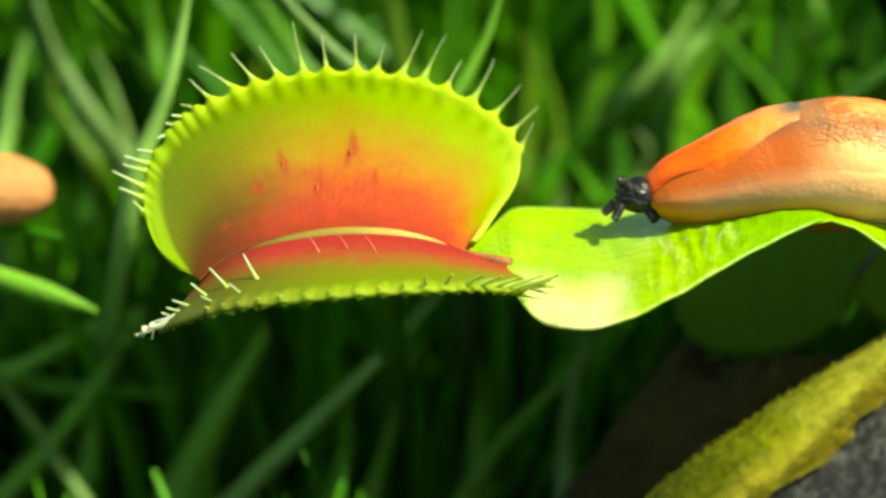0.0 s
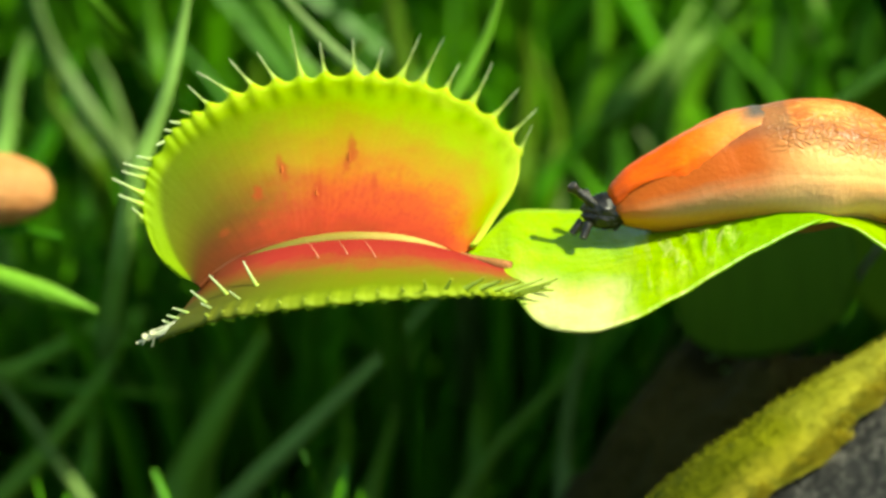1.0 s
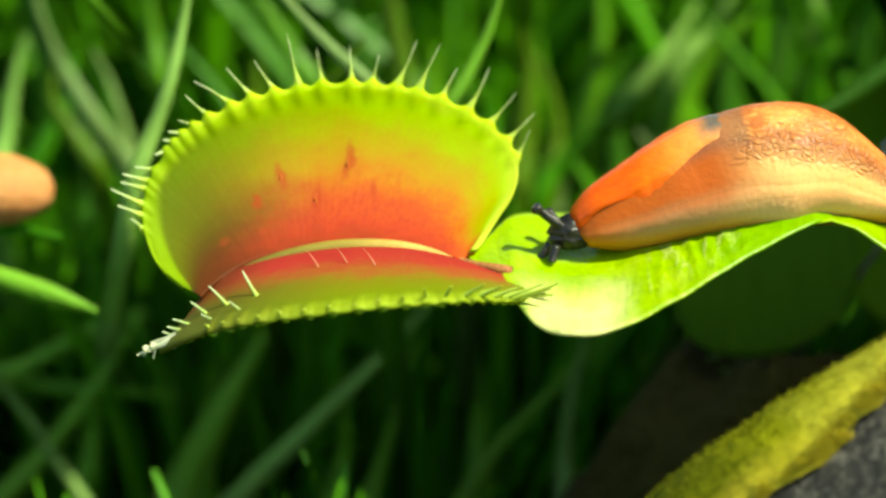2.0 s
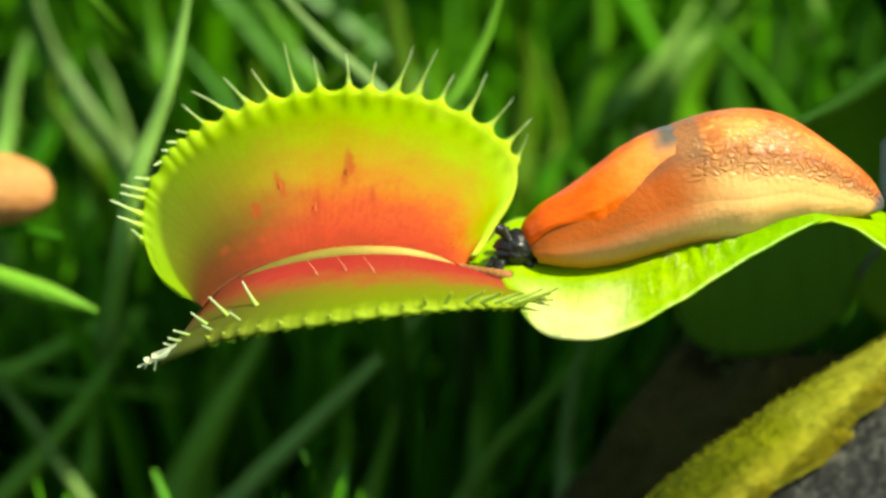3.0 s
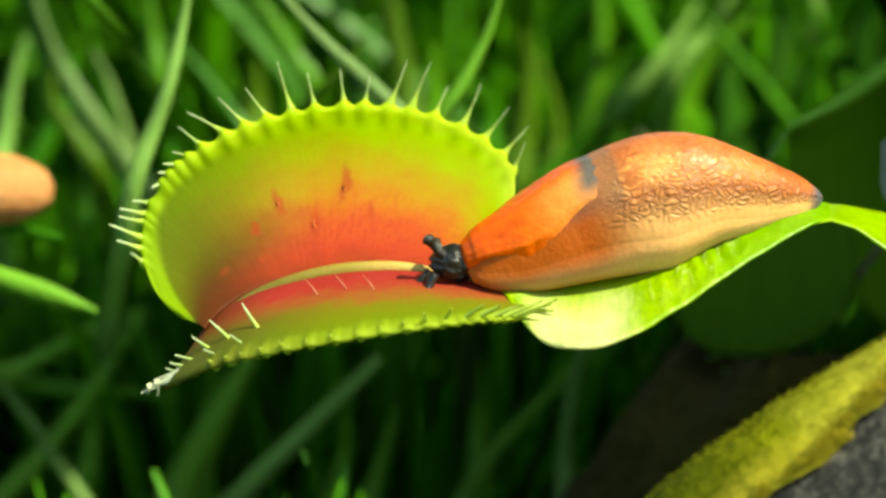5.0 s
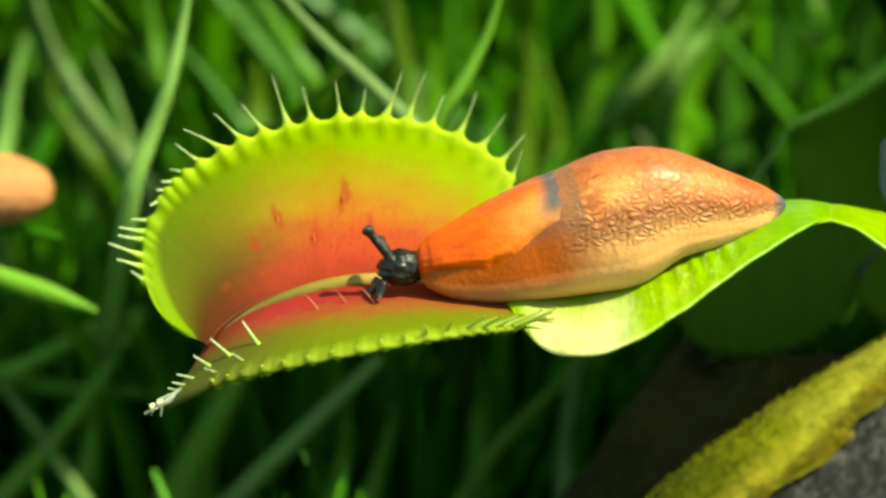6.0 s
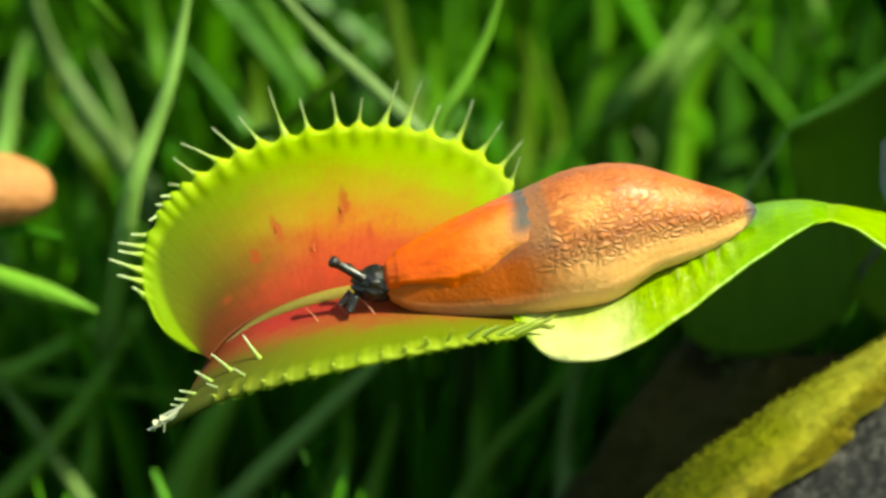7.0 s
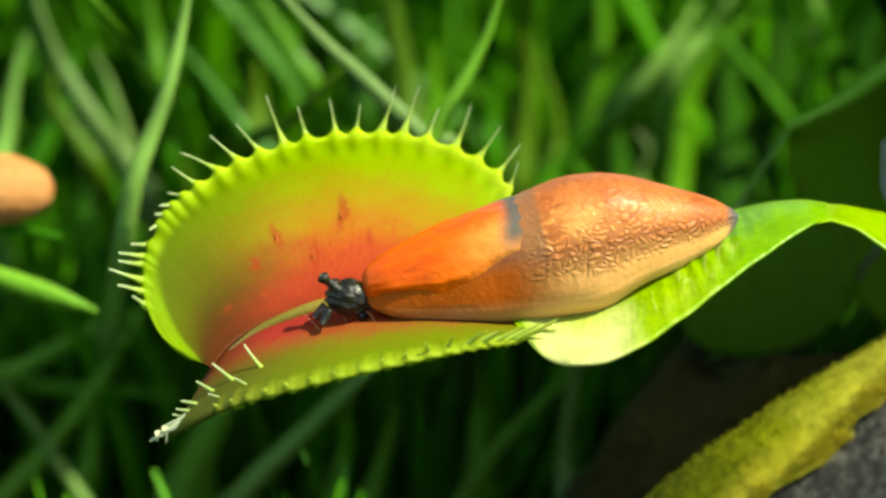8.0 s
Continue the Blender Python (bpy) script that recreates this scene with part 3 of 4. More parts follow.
    def wing(u, v):
        p = near(u).lerp(away(u), v)
        broad = math.sin(math.pi * min(1, 0.1 + u * 0.9))
        rise = min(1.0, max(0.0, (u - 0.30) / 0.36))
        rise = rise * rise * (3 - 2 * rise) * min(1.0, (1 - u) / 0.15)
        p.z += 0.0010 * rise * math.sin(math.pi * v) + (1 - rise) * 0.0010 * broad * math.sin(math.pi * v) * (0.3 - v) + 0.00004 * math.sin(u * 60 + 5 * v) * (1 - v) * broad
        ridge = math.exp(-((u - 0.66) / 0.12) ** 2) * math.exp(-((v - 0.35) / 0.25) ** 2)
        p.z += 0.00010 * min(1.0, v / 0.12) * ridge * math.sin(u * 150 + 6 * v + 2 * noise.noise(Vector((u * 12, v * 5, 0))))
        return p

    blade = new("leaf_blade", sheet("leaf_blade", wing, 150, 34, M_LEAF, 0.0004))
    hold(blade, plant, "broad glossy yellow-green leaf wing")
    joint = new("trap_joint", tube("trap_joint", curve([at(815, 445, 0.8), at(850, 455, 0.0), at(885, 463, -0.8), at(905, 468, -0.8)]),
                                   lambda u: 0.00025 + 0.00045 * u * u * (1.4 - u), M_JOINT, 14, 8))
    hold(joint, plant, "brown joint between trap and leaf")

    # stalk: runs on behind the bend and down to the soil
    foot = STAGE.inverted() @ Vector((0.052, 0.034, -0.002))
    n2 = curve([at(1404, 396, -1), at(1440, 392, -3), at(1480, 386, -2.8), at(1520, 402, -3.2), at(1570, 438, -4), at(1640, 490, -1), at(1720, 560, 8), at(1780, 760, 18), foot])
    a2 = curve([at(1404, 382, 1), at(1440, 358, 3.2), at(1490, 359, 2.6), at(1530, 366, 3.2), at(1580, 378, 4.5), at(1670, 420, 8), at(1770, 500, 15), at(1830, 740, 23), foot + Vector((0.004, 0.002, 0))])
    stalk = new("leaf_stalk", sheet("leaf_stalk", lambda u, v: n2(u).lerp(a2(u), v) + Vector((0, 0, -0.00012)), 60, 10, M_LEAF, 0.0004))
    hold(stalk, plant, "yellow-green stalk arching down to the soil")
    return plant, top, low, rib, blade, joint


FLYTRAP, UPPER, LOWER, RIB, WING, JOINT = make_flytrap()

# ---------------------------------------------------------------- slug
LONG = 690.0
PARTS = 48


def slug_profile():
    """The body's height along its length, in steps, rounded off at the given places."""
    k = [0.0, 0.01, 0.03, 0.06, 0.10, 0.22, 0.37, 0.45, 0.5, 0.58, 0.66, 0.74, 0.84, 0.93, 0.98, 1.0]
    tall = [44, 66, 88, 106, 126, 168, 204, 216, 226, 234, 220, 188, 134, 86, 44, 12]
    even = np.linspace(0, 1, 401)
    raw = np.interp(even, k, tall)
    smooth = raw.copy()
    for i in range(401):
        reach = min(14, i, 400 - i)
        smooth[i] = raw[i - reach:i + reach + 1].mean()
    return even, smooth


PROFILE = slug_profile()


def slug_section(s):
    """Half height above and below the middle line and half width, in steps."""
    h = float(np.interp(s, *PROFILE)) * 0.5
    return h * (1 + 0.06 * math.exp(-((s - 0.62) / 0.12) ** 2)), h * (1 - 0.13 * math.exp(-((s - 0.70) / 0.11) ** 2)), h * 0.98


def slug_place(s, f, mid, lo, swell, slim, bow, foot=False):
    """A place on the skin, its height fraction and its place on the slug at rest."""
    up, down, wide = slug_section(s)
    if lo > -1:
        # the mantle hem waves and rises towards the back
        hem = lo + 0.85 * s + 0.10 * math.sin(s * 21.0) + 9.0 * max(0.0, s - 0.41)
        start = math.asin(min(0.85, max(-0.9, hem)))
        a = start + (math.pi - 2 * start) * f
    elif foot:
        a = -math.pi - 0.15 + (math.pi + 0.3) * f
    else:
        a = -math.pi / 2 + 2 * math.pi * f
    c, z = math.cos(a), math.sin(a)
    hh = z * up if z > 0 else -down * abs(z) ** 0.62
    y = wide * (abs(c) ** 0.85) * (1 if c > 0 else -1)
    if z < -0.5:
        y *= 1.0 + 0.06 * (abs(z) - 0.5)
    g = swell * slim * (1 + 0.030 * noise.noise(Vector((s * 9, z * 1.6, c * 1.6))))
    if lo <= -1 and s < 0.46 and z > -0.5:
        # the body lies sunk under the mantle
        g -= (0.052 + 0.12 * max(0.0, 1 - s / 0.16)) * min(1.0, (0.46 - s) / 0.12) * min(1.0, (z + 0.5) / 0.5)
    if lo <= -1 and s > 0.42 and z > -0.35:
        ease = min(1.0, (s - 0.42) / 0.06) * min(1.0, (z + 0.35) / 0.3) * min(1.0, (1 - s) / 0.1)
        cell = noise.voronoi(Vector((s * 46, a * 6.0, 0)))[0]
        g += 0.013 * ease * (0.5 - cell[0])
        # a raised, knobbly line along the flank
        g += 0.016 * ease * math.exp(-((z - 0.12) / 0.16) ** 2) * (0.6 + noise.noise(Vector((s * 60, a * 5, 4))))
    if lo > -1:
        # the hem lies close, the middle stands off a little, with soft dents
        e = min(f, 1 - f)
        g = slim + (swell - 1.0) * min(1.0, 0.15 + 3.0 * e) + 0.030 * noise.noise(Vector((s * 9, z * 1.6, c * 1.6))) + 0.016 * noise.noise(Vector((s * 34, z * 4, c * 4)))
        g += 0.020 * noise.noise(Vector((s * 7 + 9, z * 5, c * 5)))
        g -= 0.055 * max(0.0, 1 - e / 0.05) + 0.040 * min(1.0, max(0.0, (s - 0.34) / 0.10)) ** 2 + 0.24 * max(0.0, (s - 0.445) / 0.025)
    if foot:
        # the foot wraps the belly and runs out under the flank
        e = min(1.0, max(0.0, -z / 0.5))
        g *= 0.955 + 0.060 * e * e * (3 - 2 * e)
    x = (s - mid) * LONG * STEP
    z0 = hh * g * STEP
    place = Vector(((bow + z0) * math.sin(x / bow), y * g * STEP, (bow + z0) * math.cos(x / bow) - bow))
    return place, (hh / up + 1) / 2, Vector((s * LONG * STEP, y * STEP, hh * STEP))


def slug_skin(name, s0, s1, mid, material, lo=-1.0, swell=1.0, tuck=True, n=18, ring=40, bow=0.065, foot=False):
    """A piece of the body between s0 and s1; lo: how far down it reaches (-1: the sole). Its ends are tucked under the next piece."""
    verts, uvs, rest, clean = [], [], [], []
    ds = (s1 - s0) / (n - 1)
    strip = lo > -1 or foot
    for i in range(-1, n + 1):
        s = min(1.0, max(0.0, s0 + ds * i))
        row = []
        for j in range(ring):
            f = j / (ring - 1) if strip else j / ring
            row.append(slug_place(s, f, mid, lo, swell, 1.0, bow, foot)[0])
            if 0 <= i < n:
                slim = 1 - (0.011 if tuck else 0.010) * abs(2 * i / (n - 1) - 1) ** 8
                p, v, q = slug_place(s, f, mid, lo, swell, slim, bow, foot)
                verts.append(p)
                uvs.append((s, v))
                rest.append(q)
        clean.append(row)
    # the normals of the whole skin, so that no seam shows between the pieces
    normals = []
    for i in range(1, n + 1):
        for j in range(ring):
            a, b = ((j + 1) % ring, (j - 1) % ring) if not strip else (min(j + 1, ring - 1), max(j - 1, 0))
            d = (clean[i + 1][j] - clean[i - 1][j]).cross(clean[i][a] - clean[i][b])
            out = verts[(i - 1) * ring + j].copy()
            out.x = 0
            d = d if d.dot(out) > 0 else -d
            normals.append(d.normalized() if d.length > 1e-14 else Vector((1, 0, 0)))
    faces = grid_faces(n, ring, not strip)
    if not strip:
        # flat ends with corners of their own
        for first in (0, (n - 1) * ring):
            base = len(verts)
            for column in (verts, uvs, rest, normals):
                column += column[first:first + ring]
            end = tuple(base + j for j in range(ring))
            faces.append(end if first else end[::-1])
    me = mesh_of(name, verts, [f[::-1] for f in faces], uvs, material)
    me.attributes.new("rest", "FLOAT_VECTOR", "POINT").data.foreach_set("vector", [c for q in rest for c in q])
    me.normals_split_custom_set_from_vertices([tuple(q) for q in normals])
    return me


def make_slug():
    slug = new("slug")
    slug.matrix_world = STAGE
    tagged(slug, "glossy orange slug with dark head crawling along the leaf", "slug")
    pieces = []
    for i in range(PARTS):
        mid = (i + 0.5) / PARTS
        s0, s1 = max(0.0, (i - 0.5) / PARTS), min(1.0, (i + 1.5) / PARTS)
        name = "tail" if i == PARTS - 1 else "body_section"
        ob = new(name, slug_skin(name, s0, s1, mid, M_BODY, n=10, ring=80, bow=0.046))
        hold(ob, slug)
        pieces.append((mid, ob))
    # the foot, in pieces that press down on what it crawls over
    soles = []
    for i in range(40):
        s0, s1 = 0.025 + (i - 0.5) / 40 * 0.95, 0.025 + (i + 1.5) / 40 * 0.95
        mid = (s0 + s1) / 2
        ob = new("foot", slug_skin("foot", max(0.0, s0), min(1.0, s1), mid, M_BODY, n=8, ring=48, bow=0.046, foot=True))
        hold(ob, slug, "pale cream foot")
        soles.append((mid, ob))
    # the mantle, in folds that bend with the body
    folds = 16
    for i in range(folds):
        s0, s1 = max(0.0, (i - 0.4) / folds * 0.47), min(0.47, (i + 1.4) / folds * 0.47)
        mid = (i + 0.5) / folds * 0.47
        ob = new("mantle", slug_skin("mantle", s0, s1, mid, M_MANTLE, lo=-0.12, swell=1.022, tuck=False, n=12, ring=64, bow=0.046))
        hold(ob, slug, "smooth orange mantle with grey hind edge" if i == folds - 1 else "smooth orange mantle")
        pieces.append((mid, ob))
    # head: blunt in front, running back under the mantle
    bm = bmesh.new()
    bmesh.ops.create_icosphere(bm, subdivisions=5, radius=1.0)
    for v in bm.verts:
        d = v.co.copy()
        slim = 1 - 0.22 * max(0.0, -d.x) ** 2 - 0.10 * max(0.0, d.x)
        k = 1 + 0.10 * noise.noise(d * 2.3) + 0.05 * noise.noise(d * 6.0)
        # a crease between the brow and the lips
        k -= 0.10 * math.exp(-((d.z + 0.30 + 0.2 * d.x) / 0.12) ** 2) * max(0.0, 0.3 - d.x)
        v.co = Vector((d.x * 46 + 6, d.y * 29 * slim, d.z * 33 * slim - 3 * (d.x < 0) * d.x * d.x)) * k * STEP
    me = bpy.data.meshes.new("head")
    bm.to_mesh(me)
    bm.free()
    me.polygons.foreach_set("use_smooth", [True] * len(me.polygons))
    me.materials.append(M_HEAD)
    head = hold(new("head", me), slug, "dark grey-brown head")

    def stalk(length, r, knob):
        line = curve([Vector((0, 0, -length)), Vector((0, 0, -length * 0.5)), Vector((0, 0, 0))])

        def rad(u):
            return (r * (1.25 - 0.45 * u) + knob * math.exp(-((u - 0.93) / 0.07) ** 2)) * (1 if u < 0.985 else 0.55)
        return tube("tentacle", line, rad, M_HEAD, 26, 10)

    eye_a = hold(new("tentacle", stalk(95 * STEP, 8.5 * STEP, 4.5 * STEP)), head)
    eye_b = hold(new("tentacle", stalk(95 * STEP, 8.0 * STEP, 4.0 * STEP)), head)
    for x, y, z, tip in ((-26, -20, -22, (-34, -26, -52)), (-34, 6, -20, (-52, 4, -44))):
        a, b = Vector((x, y, z)) * STEP, Vector(tip) * STEP
        ob = new("lip_feeler", tube("lip_feeler", curve([a, a.lerp(b, 0.5), b]), lambda u: (10 - 3 * u) * STEP, M_HEAD, 10, 8))
        hold(ob, head)
    return slug, pieces, soles, head, eye_a, eye_b


SLUG, PIECES, SOLES, HEAD, EYE_A, EYE_B = make_slug()


# ---------------------------------------------------------------- ground and grass
def make_ground():
    """One sheet of soil, fine near the plant and running out to the horizon."""
    xs = np.r_[-400, -60, -12, -4, np.linspace(-1.5, 1.5, 90), 4, 12, 60, 400]
    ys = np.r_[-400, -60, -12, -4, np.linspace(-1.0, 2.0, 90), 4, 12, 60, 400]
    verts = []
    for x in xs:
        for y in ys:
            z = 0.004 * noise.noise(Vector((x * 14, y * 14, 0))) + 0.0015 * noise.noise(Vector((x * 60, y * 60, 3)))
            verts.append((x, y, z))
    g = new("ground", mesh_of("ground", verts, [f for f in grid_faces(len(xs), len(ys))], None, M_SOIL))
    tagged(g, "dark soil greened over with thin moss under the lawn", "ground", kind="structure")


make_ground()


def ribbon(points, width, fold=0.28, levels=12, twist=0.0, tip=0.12, facing=None):
    """A grass blade: a folded ribbon that narrows to its tip; verts and faces."""
    line = curve(points)
    verts, faces = [], []
    face = Vector(facing) if facing is not None else Vector((0, -1, 0.25))
    for i in range(levels):
        u = i / (levels - 1)
        p, q = line(max(0, u - 0.03)), line(min(1, u + 0.03))
        t = (q - p).normalized()
        x = t.cross(face)
        x = x.normalized() if x.length > 1e-5 else Vector((1, 0, 0))
        n = x.cross(t)
        if twist:
            a = twist * u
            x, n = x * math.cos(a) + n * math.sin(a), n * math.cos(a) - x * math.sin(a)
        k = width * 0.5 * (0.72 + 0.28 * min(1, u / 0.3)) * (1.0 if u < 1 - tip * 3 else max(0.08, (1 - u) / (tip * 3)) ** 0.6)
        c = line(u)
        verts += [c - x * k + n * k * fold, c - n * k * fold * 0.6, c + x * k + n * k * fold]
        verts += [c - n * (k * fold * 0.6 + 0.00018)]
    for i in range(levels - 1):
        a, b = i * 4, i * 4 + 4
        faces += [(a, a + 1, b + 1, b), (a + 1, a + 2, b + 2, b + 1), (a + 2, a + 3, b + 3, b + 2), (a + 3, a, b, b + 3)]
    return verts, faces


def make_blade(points, width, material, label, name="grass_blade", category="grass", fold=0.28, twist=0.0, tip=0.12):
    """One blade that can be told apart; its foot runs back into the lawn and down to the soil."""
    pts = [world_at(*p) for p in points]
    root = Vector((pts[0].x, max(pts[0].y + 0.03, 0.118), -0.003))
    way = pts[0] - pts[1]
    lead = pts[0].lerp(root, 0.5) + way * 0.25
    verts, faces = ribbon([root, lead] + pts, width, fold, 64, twist, tip)
    return tagged(new(name, mesh_of(name, verts, faces, None, material)), label, category, "grass blades behind the trap")


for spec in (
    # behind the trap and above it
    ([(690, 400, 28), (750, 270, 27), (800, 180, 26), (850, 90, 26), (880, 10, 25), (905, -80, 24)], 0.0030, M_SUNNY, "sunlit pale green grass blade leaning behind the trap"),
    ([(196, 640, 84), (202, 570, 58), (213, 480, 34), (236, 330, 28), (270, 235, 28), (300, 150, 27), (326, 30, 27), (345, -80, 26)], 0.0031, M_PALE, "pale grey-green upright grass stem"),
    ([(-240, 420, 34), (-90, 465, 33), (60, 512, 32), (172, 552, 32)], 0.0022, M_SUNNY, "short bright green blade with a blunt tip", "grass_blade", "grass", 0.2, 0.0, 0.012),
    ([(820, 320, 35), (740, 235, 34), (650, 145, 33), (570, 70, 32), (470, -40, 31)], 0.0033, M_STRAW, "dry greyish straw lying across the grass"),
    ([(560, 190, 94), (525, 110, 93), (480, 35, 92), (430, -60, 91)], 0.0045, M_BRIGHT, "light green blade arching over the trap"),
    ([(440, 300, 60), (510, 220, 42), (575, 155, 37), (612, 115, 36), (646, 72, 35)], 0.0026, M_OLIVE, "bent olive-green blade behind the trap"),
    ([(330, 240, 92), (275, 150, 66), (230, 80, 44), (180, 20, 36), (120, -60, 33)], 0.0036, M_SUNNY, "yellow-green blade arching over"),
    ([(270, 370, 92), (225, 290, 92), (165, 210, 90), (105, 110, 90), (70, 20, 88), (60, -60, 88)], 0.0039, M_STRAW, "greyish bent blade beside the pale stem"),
    ([(-10, 380, 91), (10, 240, 90), (28, 130, 89), (48, 62, 88)], 0.0041, M_BRIGHTENED, "pale frosted-looking tip of a grass blade"),
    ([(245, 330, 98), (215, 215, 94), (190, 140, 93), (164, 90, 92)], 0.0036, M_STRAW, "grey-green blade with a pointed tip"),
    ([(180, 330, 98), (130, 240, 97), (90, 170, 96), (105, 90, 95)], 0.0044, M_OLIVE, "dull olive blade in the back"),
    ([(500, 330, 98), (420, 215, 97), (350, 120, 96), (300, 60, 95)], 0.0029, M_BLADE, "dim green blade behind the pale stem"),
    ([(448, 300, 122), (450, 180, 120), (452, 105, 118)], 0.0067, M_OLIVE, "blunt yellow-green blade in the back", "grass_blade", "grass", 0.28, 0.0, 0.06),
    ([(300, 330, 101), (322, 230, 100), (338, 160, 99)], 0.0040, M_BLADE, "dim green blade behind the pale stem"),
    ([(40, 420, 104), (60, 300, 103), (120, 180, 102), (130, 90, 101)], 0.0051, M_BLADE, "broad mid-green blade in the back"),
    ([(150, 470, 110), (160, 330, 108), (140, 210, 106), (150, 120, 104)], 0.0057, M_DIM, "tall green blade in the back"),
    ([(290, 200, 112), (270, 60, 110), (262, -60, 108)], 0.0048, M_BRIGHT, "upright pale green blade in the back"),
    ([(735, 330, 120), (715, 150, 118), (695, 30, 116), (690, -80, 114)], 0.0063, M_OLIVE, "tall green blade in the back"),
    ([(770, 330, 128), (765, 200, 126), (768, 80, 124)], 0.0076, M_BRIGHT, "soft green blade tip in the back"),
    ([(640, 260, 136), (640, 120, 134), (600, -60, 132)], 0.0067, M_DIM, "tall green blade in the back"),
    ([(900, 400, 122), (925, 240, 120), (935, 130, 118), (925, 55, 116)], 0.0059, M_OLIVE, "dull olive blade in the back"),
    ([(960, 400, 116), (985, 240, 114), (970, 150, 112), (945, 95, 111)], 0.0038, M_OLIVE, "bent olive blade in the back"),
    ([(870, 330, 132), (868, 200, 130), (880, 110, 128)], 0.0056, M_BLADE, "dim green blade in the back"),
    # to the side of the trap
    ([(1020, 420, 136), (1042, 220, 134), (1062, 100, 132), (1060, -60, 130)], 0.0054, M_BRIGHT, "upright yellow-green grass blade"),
    ([(1040, 280, 128), (1090, 205, 109), (1155, 125, 104), (1205, 55, 104), (1235, 5, 104)], 0.0048, M_BRIGHTENED, "broad light green blade catching the sun"),
    ([(1180, 170, 116), (1250, 60, 114), (1285, 10, 112), (1330, -70, 110)], 0.0036, M_BRIGHTENED, "pale blade catching the sun"),
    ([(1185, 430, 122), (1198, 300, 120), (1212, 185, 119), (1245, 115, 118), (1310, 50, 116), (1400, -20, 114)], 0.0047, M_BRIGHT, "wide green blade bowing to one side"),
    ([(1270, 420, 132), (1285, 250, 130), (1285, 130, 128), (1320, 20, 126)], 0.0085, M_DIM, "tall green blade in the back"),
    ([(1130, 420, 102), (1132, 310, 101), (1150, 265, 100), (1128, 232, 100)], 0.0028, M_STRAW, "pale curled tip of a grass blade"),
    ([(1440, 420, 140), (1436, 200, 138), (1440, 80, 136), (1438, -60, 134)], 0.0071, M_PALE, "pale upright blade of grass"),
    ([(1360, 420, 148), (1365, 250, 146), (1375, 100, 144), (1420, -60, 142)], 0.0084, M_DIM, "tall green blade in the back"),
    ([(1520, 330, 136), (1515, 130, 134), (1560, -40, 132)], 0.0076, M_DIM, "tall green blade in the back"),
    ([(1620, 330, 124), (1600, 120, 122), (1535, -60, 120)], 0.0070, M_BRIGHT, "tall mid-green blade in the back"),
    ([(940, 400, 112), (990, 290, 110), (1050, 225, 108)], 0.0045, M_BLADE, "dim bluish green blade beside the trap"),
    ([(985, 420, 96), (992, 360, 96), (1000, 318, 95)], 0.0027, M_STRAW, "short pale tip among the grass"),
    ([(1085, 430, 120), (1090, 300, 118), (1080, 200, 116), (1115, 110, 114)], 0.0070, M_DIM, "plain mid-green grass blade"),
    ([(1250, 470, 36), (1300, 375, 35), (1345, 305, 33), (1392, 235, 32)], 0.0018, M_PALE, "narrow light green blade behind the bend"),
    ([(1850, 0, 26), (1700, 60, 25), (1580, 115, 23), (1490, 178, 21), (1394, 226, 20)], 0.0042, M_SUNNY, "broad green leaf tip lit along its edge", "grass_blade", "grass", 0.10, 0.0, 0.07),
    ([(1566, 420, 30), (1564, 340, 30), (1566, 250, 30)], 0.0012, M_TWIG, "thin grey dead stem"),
    # in the shade below the trap, brightened by lighter blade colours
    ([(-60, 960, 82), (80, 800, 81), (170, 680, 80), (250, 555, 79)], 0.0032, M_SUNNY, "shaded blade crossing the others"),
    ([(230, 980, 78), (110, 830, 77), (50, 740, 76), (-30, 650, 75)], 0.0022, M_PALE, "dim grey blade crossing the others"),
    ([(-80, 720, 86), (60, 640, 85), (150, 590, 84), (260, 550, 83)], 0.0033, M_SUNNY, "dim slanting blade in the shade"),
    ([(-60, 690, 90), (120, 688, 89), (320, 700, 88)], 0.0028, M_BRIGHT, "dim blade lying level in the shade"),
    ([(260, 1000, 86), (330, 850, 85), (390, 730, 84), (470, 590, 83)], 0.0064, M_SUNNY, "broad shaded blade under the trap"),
    ([(330, 980, 76), (410, 890, 76), (500, 800, 76), (600, 705, 75), (700, 606, 74), (790, 500, 73)], 0.0026, M_BRIGHTENED, "shaded green blade leaning across the dark grass"),
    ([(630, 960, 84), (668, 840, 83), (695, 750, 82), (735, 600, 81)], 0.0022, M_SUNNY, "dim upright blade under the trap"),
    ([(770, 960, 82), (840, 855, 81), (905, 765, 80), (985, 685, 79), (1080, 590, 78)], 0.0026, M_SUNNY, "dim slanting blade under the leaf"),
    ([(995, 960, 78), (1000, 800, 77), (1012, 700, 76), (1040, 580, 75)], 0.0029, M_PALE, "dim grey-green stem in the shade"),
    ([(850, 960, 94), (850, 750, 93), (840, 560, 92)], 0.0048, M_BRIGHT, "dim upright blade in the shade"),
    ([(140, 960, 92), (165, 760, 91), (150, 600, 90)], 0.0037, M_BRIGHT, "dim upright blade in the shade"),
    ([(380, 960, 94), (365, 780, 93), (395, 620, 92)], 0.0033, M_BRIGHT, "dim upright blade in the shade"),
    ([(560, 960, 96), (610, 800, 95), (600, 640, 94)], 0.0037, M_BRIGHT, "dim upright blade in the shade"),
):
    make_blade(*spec)

